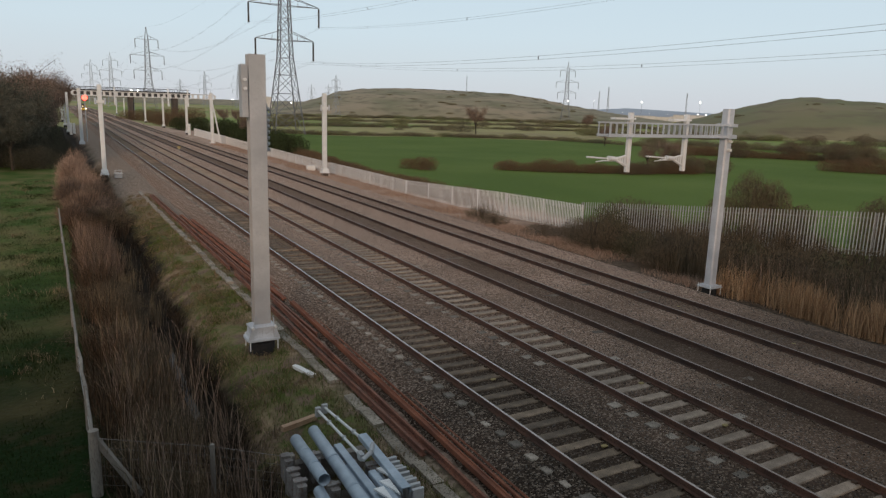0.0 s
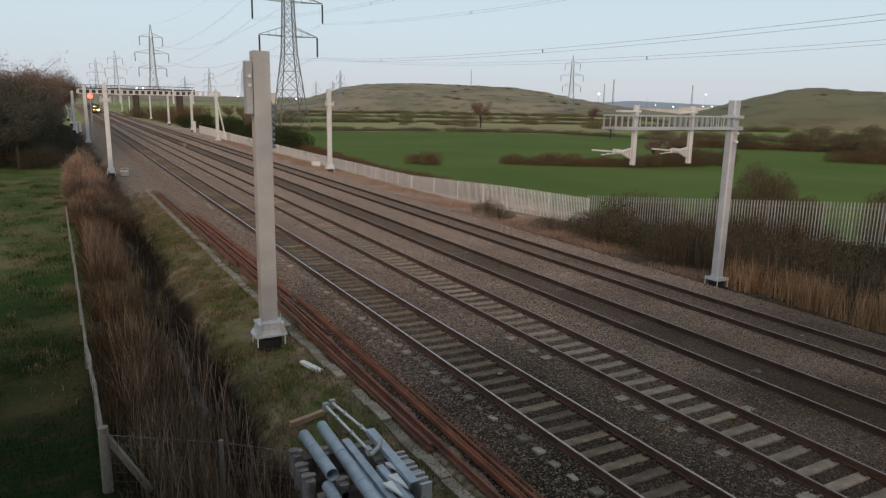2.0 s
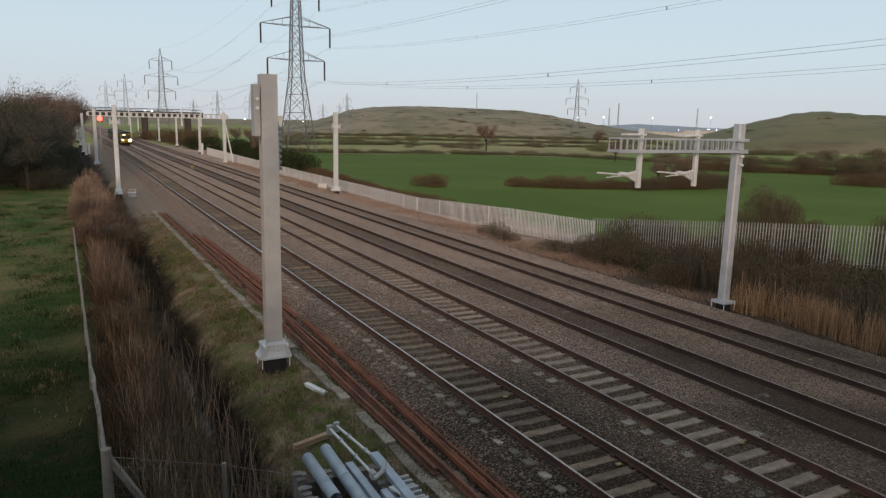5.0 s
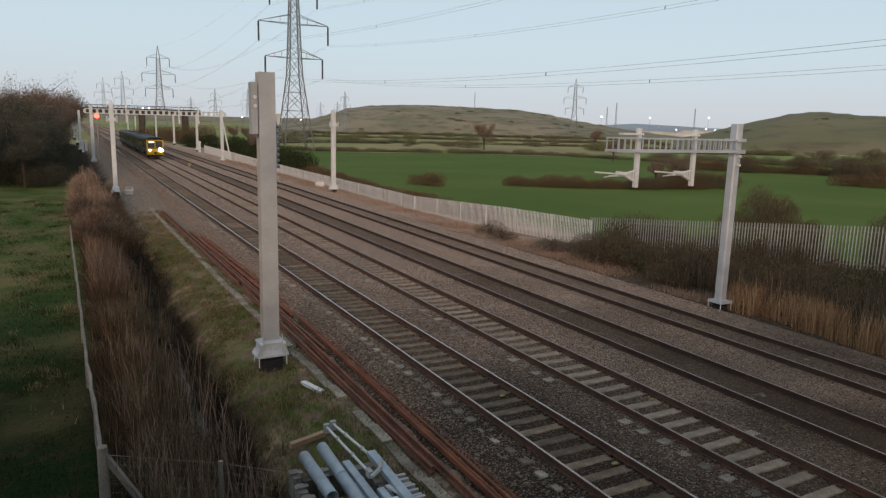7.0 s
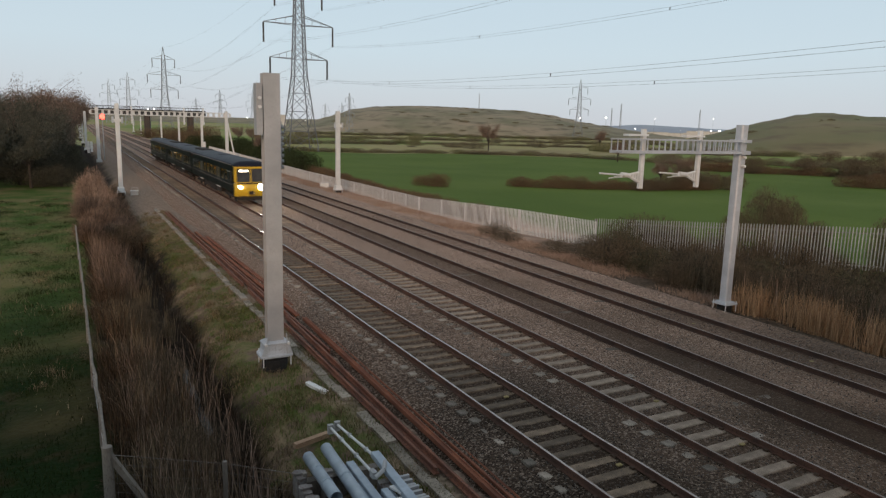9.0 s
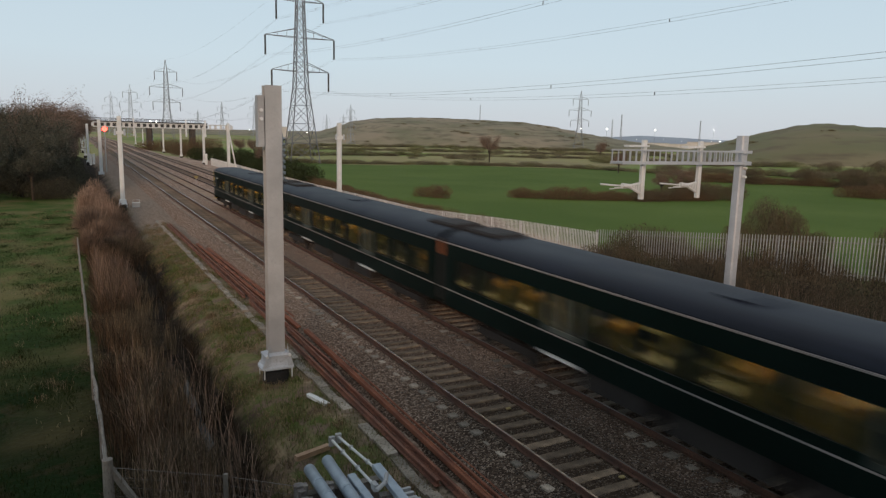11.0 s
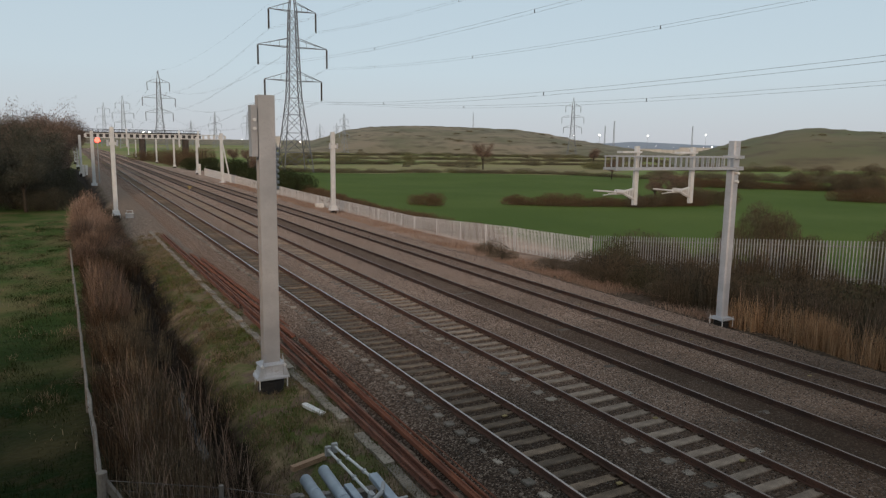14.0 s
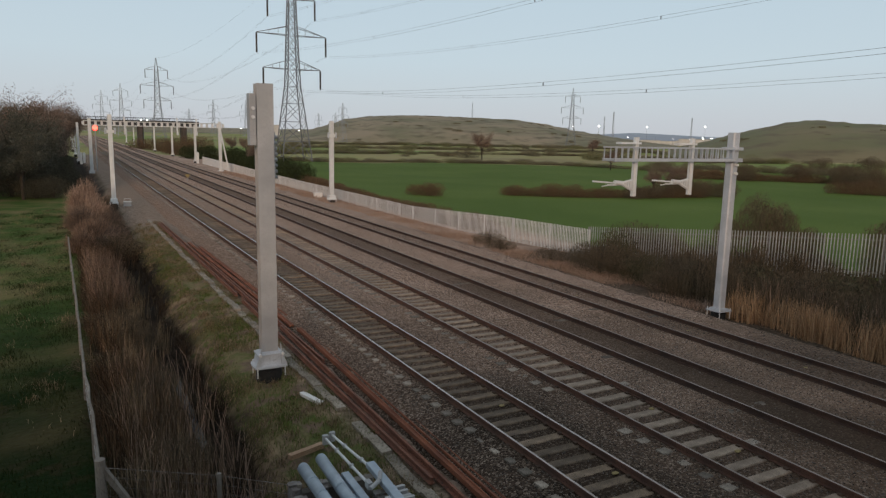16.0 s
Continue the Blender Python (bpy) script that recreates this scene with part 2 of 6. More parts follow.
# ---- geometry helpers ----
class Geo:
    """Collects vertices and faces, and makes one mesh object of them."""

    def __init__(self):
        self.v, self.f, self.m = [], [], []

    def add(self, verts, faces, k=0):
        o = len(self.v)
        self.v += [tuple(p) for p in verts]
        self.f += [tuple(i + o for i in f) for f in faces]
        self.m += [k] * len(faces)
        return self

    def box(self, x0, x1, y0, y1, z0, z1, k=0, c=0.0):
        """A block; c cuts its upright edges."""
        if c:
            ring = [(x0 + c, y0), (x1 - c, y0), (x1, y0 + c), (x1, y1 - c), (x1 - c, y1), (x0 + c, y1), (x0, y1 - c), (x0, y0 + c)]
        else:
            ring = [(x0, y0), (x1, y0), (x1, y1), (x0, y1)]
        return self.loft([[(x, y, z) for x, y in ring] for z in (z0, z1)], k)

    def loft(self, rings, k=0, cap=True):
        n = len(rings[0])
        v = [p for r in rings for p in r]
        f = [(j * n + i, j * n + (i + 1) % n, (j + 1) * n + (i + 1) % n, (j + 1) * n + i) for j in range(len(rings) - 1) for i in range(n)]
        if cap:
            f += [tuple(range(n))[::-1], tuple(range((len(rings) - 1) * n, len(rings) * n))]
        return self.add(v, f, k)

    def tube(self, a, b, r0, r1=None, n=6, k=0, cap=True):
        a, b = Vector(a), Vector(b)
        d = (b - a).normalized()
        s = d.cross((0, 0, 1) if abs(d.z) < 0.9 else (1, 0, 0)).normalized()
        u = d.cross(s)
        r1 = r0 if r1 is None else r1
        turn = [(math.cos(2 * math.pi * i / n), math.sin(2 * math.pi * i / n)) for i in range(n)]
        return self.loft([[p + (s * cx + u * sy) * r for cx, sy in turn] for p, r in ((a, r0), (b, r1))], k, cap)

    def bar(self, a, b, w, h=None, k=0):
        """A square bar from a to b."""
        a, b = Vector(a), Vector(b)
        d = (b - a).normalized()
        s = d.cross((0, 0, 1) if abs(d.z) < 0.95 else (1, 0, 0)).normalized()
        u = s.cross(d)
        h = h or w
        return self.loft([[p + s * i * w / 2 + u * j * h / 2 for i, j in ((-1, -1), (1, -1), (1, 1), (-1, 1))] for p in (a, b)], k)

    def along_y(self, profile, y0, y1, k=0):
        return self.loft([[(x, y, z) for x, z in profile] for y in (y0, y1)], k)

    def mesh(self, name, mats, smooth=False):
        me = bpy.data.meshes.new(name)
        me.from_pydata(self.v, [], self.f)
        for m in mats if isinstance(mats, (list, tuple)) else [mats]:
            me.materials.append(m)
        me.polygons.foreach_set("material_index", self.m)
        if smooth:
            me.polygons.foreach_set("use_smooth", [True] * len(self.f))
        me.update()
        bm = bmesh.new()
        bm.from_mesh(me)
        if len(bm.faces) < 20000:
            bmesh.ops.recalc_face_normals(bm, faces=bm.faces)
            bm.to_mesh(me)
        bm.free()
        return me

    def make(self, name, mats, parent=None, label="", smooth=False):
        ob = new(name, self.mesh(name, mats, smooth))
        ob.parent = parent
        return tagged(ob, label)


def piece(name, me, parent, m):
    ob = new(name, me)
    ob.parent = parent
    ob.matrix_basis = m
    return ob


def lump(x, y, scale=1.0, seed=0.0):
    return noise.noise(Vector((x * scale, y * scale, seed)))


# ---- ground: one sheet to the horizon ----
def lerp_table(v, table):
    return float(np.interp(v, [a for a, _ in table], [b for _, b in table]))


CROSS = [(-60, -1.1), (-4, -1.0), (0.2, -0.85), (1.6, -1.35), (2.5, -1.75), (3.1, -1.75), (3.9, -1.08), (4.6, -0.70), (5.2, -0.72), (5.7, -0.58), (6.6, -0.52), (24.0, -0.55), (26.5, -0.75), (31, -1.25), (45, -2.0), (5000, -2.0)]


def ground_z(x, y):
    z = lerp_table(x, CROSS)
    near = max(0.0, 1 - abs(y) / 150)
    return z + 0.10 * near * lump(x, y, 0.5) + 0.04 * near * lump(x, y, 1.7, 3) + (0.5 * lump(x, y, 0.02, 5) if x > 60 else 0)


def ground_sheet():
    xs = sorted({*np.arange(-12, 8, 0.4).round(2), *np.arange(8, 24, 4.0), *np.arange(24, 46, 0.8).round(2), *np.arange(48, 130, 6.0), *(-4500, -2500, -1200, -600, -300, -150, -80, -50, -30, -20, -15), *range(140, 400, 20), 500, 700, 1000, 1500, 2200, 3200, 4500})
    ys = sorted({*np.arange(2, 60, 0.5).round(2), *range(60, 240, 4), *range(240, 600, 20), -4500, -2000, -800, -300, -100, -40, -15, -6, -2, 700, 850, 1000, 1300, 1800, 2500, 3500, 4700})
    g = Geo()
    g.v = [(x, y, ground_z(x, y)) for y in ys for x in xs]
    w = len(xs)
    g.f = [(j * w + i, j * w + i + 1, (j + 1) * w + i + 1, (j + 1) * w + i) for j in range(len(ys) - 1) for i in range(w - 1)]
    g.m = [0] * len(g.f)
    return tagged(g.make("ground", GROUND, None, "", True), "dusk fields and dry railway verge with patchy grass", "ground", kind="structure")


def ground_material():
    m = bpy.data.materials.new("fields_and_verge")
    m.use_nodes = True
    n, l = m.node_tree.nodes, m.node_tree.links
    b = n["Principled BSDF"]
    b.inputs["Roughness"].default_value = 0.95
    b.inputs["Specular IOR Level"].default_value = 0.1
    co = n.new("ShaderNodeTexCoord").outputs["Object"]
    sep = n.new("ShaderNodeSeparateXYZ")
    l.new(co, sep.inputs[0])

    def tex(scale, detail=4):
        t = n.new("ShaderNodeTexNoise")
        t.inputs["Scale"].default_value, t.inputs["Detail"].default_value = scale, detail
        l.new(co, t.inputs["Vector"])
        return t.outputs[0]

    def math_node(op, a, v):
        q = n.new("ShaderNodeMath")
        q.operation = op
        l.new(a, q.inputs[0])
        if isinstance(v, (int, float)):
            q.inputs[1].default_value = v
        else:
            l.new(v, q.inputs[1])
        return q.outputs[0]

    def blend(fac, a, c):
        q = n.new("ShaderNodeMix")
        q.data_type = "RGBA"
        l.new(fac, q.inputs[0])
        for s, i in ((a, 6), (c, 7)):
            if isinstance(s, tuple):
                q.inputs[i].default_value = (*s, 1)
            else:
                l.new(s, q.inputs[i])
        return q.outputs[2]

    def step(v, lo, hi):
        q = n.new("ShaderNodeMapRange")
        q.inputs[1].default_value, q.inputs[2].default_value = lo, hi
        l.new(v, q.inputs[0])
        return q.outputs[0]

    patch, grain, broad = tex(0.35), tex(6.0), tex(0.03, 3)
    x = math_node("ADD", sep.outputs[0], math_node("MULTIPLY", math_node("SUBTRACT", patch, 0.5), 2.2))
    xw = math_node("ADD", sep.outputs[0], math_node("MULTIPLY", math_node("SUBTRACT", broad, 0.5), 10.0))
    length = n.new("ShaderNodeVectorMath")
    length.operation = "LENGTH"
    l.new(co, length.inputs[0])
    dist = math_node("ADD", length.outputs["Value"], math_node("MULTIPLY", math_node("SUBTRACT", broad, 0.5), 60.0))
    # lens vignette darkness is painted into the near pasture, gone by y 40
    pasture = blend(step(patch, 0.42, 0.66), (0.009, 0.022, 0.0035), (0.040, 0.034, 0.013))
    # shade in the gaps between stems is put into this near-black floor
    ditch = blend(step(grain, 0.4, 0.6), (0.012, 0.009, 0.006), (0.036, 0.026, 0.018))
    verge = blend(step(patch, 0.42, 0.58), (0.100, 0.112, 0.037), (0.265, 0.195, 0.124))
    soil = tex(1.3, 6)
    verge = blend(step(soil, 0.50, 0.60), verge, (0.165, 0.118, 0.084))
    verge = blend(step(tex(2.7, 5), 0.56, 0.66), verge, (0.090, 0.118, 0.032))
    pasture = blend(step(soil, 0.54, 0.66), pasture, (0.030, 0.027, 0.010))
    dry = blend(step(patch, 0.35, 0.65), (0.340, 0.235, 0.175), (0.540, 0.390, 0.300))
    green = blend(step(tex(0.05), 0.35, 0.7), (0.090, 0.142, 0.027), (0.122, 0.174, 0.038))
    cells = n.new("ShaderNodeTexVoronoi")
    cells.inputs["Scale"].default_value = 0.0085
    l.new(co, cells.inputs["Vector"])
    cell_grey = n.new("ShaderNodeSeparateColor")
    l.new(cells.outputs["Color"], cell_grey.inputs[0])
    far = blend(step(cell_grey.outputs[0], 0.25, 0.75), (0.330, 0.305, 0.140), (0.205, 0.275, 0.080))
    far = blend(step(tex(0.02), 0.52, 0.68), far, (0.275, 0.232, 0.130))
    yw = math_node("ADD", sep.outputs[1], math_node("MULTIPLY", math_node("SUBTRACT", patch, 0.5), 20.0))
    # brighter tone of the same grass, outside the painted darkening
    pasture_far = blend(step(patch, 0.40, 0.64), (0.060, 0.102, 0.021), (0.145, 0.130, 0.054))
    pasture = blend(step(yw, 20.0, 40.0), pasture, pasture_far)
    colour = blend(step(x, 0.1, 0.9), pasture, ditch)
    colour = blend(step(x, 3.6, 4.2), colour, verge)
    cess = blend(step(grain, 0.4, 0.6), (0.175, 0.132, 0.100), (0.320, 0.245, 0.190))
    colour = blend(step(x, 5.6, 6.6), colour, cess)
    colour = blend(math_node("MULTIPLY", step(yw, 48.0, 62.0), step(x, 3.0, 4.4)), colour, cess)
    litter = blend(step(grain, 0.4, 0.6), (0.055, 0.040, 0.028), (0.125, 0.092, 0.066))
    dry = blend(step(yw, 30.0, 46.0), litter, dry)
    colour = blend(step(x, 12.0, 14.0), colour, dry)
    colour = blend(step(xw, 33.0, 36.0), colour, green)
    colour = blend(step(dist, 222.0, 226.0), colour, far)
    shade = n.new("ShaderNodeMapRange")
    shade.inputs[3].default_value, shade.inputs[4].default_value = 0.65, 1.35
    l.new(grain, shade.inputs[0])
    mul = n.new("ShaderNodeVectorMath")
    mul.operation = "SCALE"
    l.new(colour, mul.inputs[0])
    l.new(shade.outputs[0], mul.inputs["Scale"])
    l.new(mul.outputs[0], b.inputs["Base Color"])
    bp = n.new("ShaderNodeBump")
    bp.inputs["Strength"].default_value, bp.inputs["Distance"].default_value = 0.6, 0.1
    l.new(grain, bp.inputs["Height"])
    l.new(bp.outputs[0], b.inputs["Normal"])
    return m


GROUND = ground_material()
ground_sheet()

TRACK_X = (9.42, 12.78, 16.21, 20.04)
GAUGE_HALF = 0.7525


def ballast_material():
    m = bpy.data.materials.new("railway_ballast")
    m.use_nodes = True
    n, l = m.node_tree.nodes, m.node_tree.links
    b = n["Principled BSDF"]
    b.inputs["Roughness"].default_value = 0.95
    b.inputs["Specular IOR Level"].default_value = 0.1
    co = n.new("ShaderNodeTexCoord").outputs["Object"]
    stone = n.new("ShaderNodeTexVoronoi")
    stone.inputs["Scale"].default_value = 26.0
    l.new(co, stone.inputs["Vector"])
    sc = n.new("ShaderNodeSeparateColor")
    l.new(stone.outputs["Color"], sc.inputs[0])
    ramp = n.new("ShaderNodeValToRGB")
    e = ramp.color_ramp.elements
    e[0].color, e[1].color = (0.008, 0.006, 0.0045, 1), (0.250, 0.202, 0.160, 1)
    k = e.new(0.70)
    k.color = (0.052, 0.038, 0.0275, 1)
    l.new(sc.outputs[0], ramp.inputs[0])
    # rust-brown dust lies in broad stains, its share rising to the right-hand tracks
    sep = n.new("ShaderNodeSeparateXYZ")
    l.new(co, sep.inputs[0])
    stain = n.new("ShaderNodeTexNoise")
    stain.inputs["Scale"].default_value, stain.inputs["Detail"].default_value = 0.25, 5
    l.new(co, stain.inputs["Vector"])
    right = n.new("ShaderNodeMapRange")
    right.inputs[1].default_value, right.inputs[2].default_value = 8.0, 18.0
    right.inputs[3].default_value, right.inputs[4].default_value = 0.05, 0.85
    l.new(sep.outputs[0], right.inputs[0])
    fac = n.new("ShaderNodeMath")
    fac.operation = "MULTIPLY"
    l.new(stain.outputs[0], fac.inputs[0])
    l.new(right.outputs[0], fac.inputs[1])
    dust = n.new("ShaderNodeMix")
    dust.data_type = "RGBA"
    l.new(fac.outputs[0], dust.inputs[0])
    l.new(ramp.outputs[0], dust.inputs[6])
    dust.inputs[7].default_value = (0.285, 0.190, 0.132, 1)
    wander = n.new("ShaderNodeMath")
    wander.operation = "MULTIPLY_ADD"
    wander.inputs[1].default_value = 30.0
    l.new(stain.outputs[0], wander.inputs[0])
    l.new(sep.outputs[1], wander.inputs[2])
    # stone pales along the line: some rust tone, some of the light painted in
    far_share = n.new("ShaderNodeMapRange")
    far_share.inputs[1].default_value, far_share.inputs[2].default_value = 23.0, 46.0
    far_share.inputs[3].default_value, far_share.inputs[4].default_value = 0.0, 0.94
    l.new(wander.outputs[0], far_share.inputs[0])
    # less of that paler stone towards the cess-side track
    cess_cut = n.new("ShaderNodeMapRange")
    cess_cut.inputs[1].default_value, cess_cut.inputs[2].default_value = 8.5, 13.5
    cess_cut.inputs[3].default_value, cess_cut.inputs[4].default_value = 0.62, 1.0
    l.new(sep.outputs[0], cess_cut.inputs[0])
    far_fac = n.new("ShaderNodeMath")
    far_fac.operation = "MULTIPLY"
    l.new(far_share.outputs[0], far_fac.inputs[0])
    l.new(cess_cut.outputs[0], far_fac.inputs[1])
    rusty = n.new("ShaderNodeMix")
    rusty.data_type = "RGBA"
    l.new(far_fac.outputs[0], rusty.inputs[0])
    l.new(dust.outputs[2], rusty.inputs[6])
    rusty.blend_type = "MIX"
    far_stone = n.new("ShaderNodeValToRGB")
    o = far_stone.color_ramp.elements
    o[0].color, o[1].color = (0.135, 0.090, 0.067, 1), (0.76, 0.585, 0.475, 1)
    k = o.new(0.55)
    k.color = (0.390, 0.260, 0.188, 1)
    l.new(sc.outputs[0], far_stone.inputs[0])
    l.new(far_stone.outputs[0], rusty.inputs[7])
    # oil and brake dust between the rails of each track
    colour = rusty.outputs[2]
    for cx, strength in zip(TRACK_X, (0.50, 0.34, 0.60, 0.34)):
        off = n.new("ShaderNodeMath")
        off.operation = "SUBTRACT"
        l.new(sep.outputs[0], off.inputs[0])
        off.inputs[1].default_value = cx
        wide = n.new("ShaderNodeMath")
        wide.operation = "ABSOLUTE"
        l.new(off.outputs[0], wide.inputs[0])
        band = n.new("ShaderNodeMapRange")
        band.inputs[1].default_value, band.inputs[2].default_value = 0.95, 0.60
        band.inputs[3].default_value, band.inputs[4].default_value = 0.0, strength
        l.new(wide.outputs[0], band.inputs[0])
        oil = n.new("ShaderNodeMix")
        oil.data_type = "RGBA"
        l.new(band.outputs[0], oil.inputs[0])
        l.new(colour, oil.inputs[6])
        oil.inputs[7].default_value = (0.050, 0.034, 0.023, 1)
        colour = oil.outputs[2]
    l.new(colour, b.inputs["Base Color"])
    bp = n.new("ShaderNodeBump")
    bp.inputs["Strength"].default_value, bp.inputs["Distance"].default_value = 0.9, 0.04
    bp.invert = True
    l.new(stone.outputs["Distance"], bp.inputs["Height"])
    l.new(bp.outputs[0], b.inputs["Normal"])
    return m


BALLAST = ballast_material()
BED = [(6.75, -0.62), (7.6, -0.27), (8.05, -0.215), (8.26, -0.205), (8.40, -0.15), (8.60, -0.15), (8.74, -0.212), (10.10, -0.212), (10.24, -0.14), (10.7, -0.15), (11.1, -0.18), (11.42, -0.168), (11.74, -0.168), (11.84, -0.142), (11.95, -0.145), (12.10, -0.202), (13.46, -0.202), (13.60, -0.145), (14.0, -0.14),
       (14.5, -0.15), (15.4, -0.158), (17.0, -0.158), (17.6, -0.15), (18.1, -0.20), (18.7, -0.15), (19.3, -0.158), (20.8, -0.158), (21.5, -0.16), (22.5, -0.22), (23.4, -0.36), (24.3, -0.66)]


def ballast_bed():
    xs = np.arange(6.7, 24.4, 0.14)
    ys = [*np.arange(4, 40, 0.14), *np.arange(40, 90, 0.5), *np.arange(90, 720, 8.0)]
    ys = [-60.0, -20.0, *ys]
    g = Geo()
    for y in ys:
        for x in xs:
            g.v.append((x, y, lerp_table(x, BED) + 0.014 * lump(x, y, 7.0) + 0.014 * lump(x, y, 0.8, 2)))
    w = len(xs)
    g.f = [(j * w + i, j * w + i + 1, (j + 1) * w + i + 1, (j + 1) * w + i) for j in range(len(ys) - 1) for i in range(w - 1)]
    g.m = [0] * len(g.f)
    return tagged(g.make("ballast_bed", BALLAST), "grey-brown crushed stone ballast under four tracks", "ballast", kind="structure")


ballast_bed()

RAIL_PROFILE = [(-0.07, -0.159), (0.07, -0.159), (0.07, -0.147), (0.012, -0.128), (0.010, -0.045), (0.036, -0.034), (0.036, -0.008), (0.028, 0.0), (-0.028, 0.0), (-0.036, -0.008), (-0.036, -0.034), (-0.010, -0.045), (-0.012, -0.128), (-0.07, -0.147)]


def rail_mesh(y0, y1, head=RAIL_HEAD, side=RAIL_RUST):
    g = Geo()
    g.along_y(RAIL_PROFILE, y0, y1)
    g.m[7] = 1
    return g.mesh("rail", [side, head])


def tracks():
    bright, mid, dull = rail_mesh(-60, 700), rail_mesh(-60, 700, RAIL_MID), rail_mesh(-60, 700, RAIL_WORN, RAIL_DARK)
    made = []
    for i, x in enumerate(TRACK_X):
        t = tagged(new("railway_track"), ("rust-sided steel rails on half-buried grey sleepers", "steel rails on pale concrete sleepers",
                   "steel rails over dark oil-stained ballast", "steel rails almost buried in brown ballast")[i], "railway track", "parallel tracks", "structure")
        t.location = (x, 0, 0)
        for s in (-1, 1):
            piece("rail", (bright, mid, dull, dull)[i], t, pose(s * GAUGE_HALF, 0, 0))
        made.append(t)
    return made


TRACKS = tracks()

# ---- the train: three cars, front towards the bridge ----
CAR_LEN, CAR_PITCH = 23.2, 23.65
SIDE, SILL, GUTTER = 1.38, 0.98, 3.22
WIN_Z0, WIN_Z1 = 1.82, 2.72
DOORS = [(6.2, 7.7), (15.5, 17.0)]
BAYS = [(1.0, 2.3), (2.6, 4.1), (4.4, 5.9), (8.0, 9.6), (9.9, 11.5), (11.8, 13.4), (13.7, 15.2), (17.3, 18.8), (19.1, 20.6), (20.9, 22.2)]


def roof_ring(y, drop=0.0, squeeze=1.0):
    pts = []
    for i in range(29):
        a = math.pi * (1 - i / 28)
        c, s = math.cos(a), math.sin(a)
        pts.append((1.38 * math.copysign(abs(c) ** 0.62, c), 3.22 + 0.39 * s ** 0.9))
    return [(x * squeeze, y, 3.22 + (z - 3.22) * squeeze - drop) for x, z in pts]


SEAT_MESH = Geo().box(-0.41, 0.41, -0.62, -0.12, 1.1, 1.55).box(-0.41, 0.41, -0.12, 0.08, 1.1, 2.25, 0, 0.05).box(-0.41, 0.41, 0.08, 0.55, 1.1, 1.55).mesh("seat", SEAT)
SEAT_MESH_DARK = SEAT_MESH.copy()
SEAT_MESH_DARK.materials[0] = SEAT_DARK
POLE_MESH = Geo().tube((0, 0, 1.1), (0, 0, 3.05), 0.035, n=8).mesh("grab_pole", SEAT_GRAB)
GRAB_MESH = Geo().box(-0.36, 0.36, -0.16, 0.12, 2.25, 2.42, 0, 0.04).mesh("grab_handle", SEAT_GRAB)

TABLE_MESH = Geo().box(-0.32, 0.32, -0.28, 0.28, 1.84, 1.90, 0, 0.04).box(-0.05, 0.05, -0.05, 0.05, 1.1, 1.84).mesh("table", TABLE_TOP)


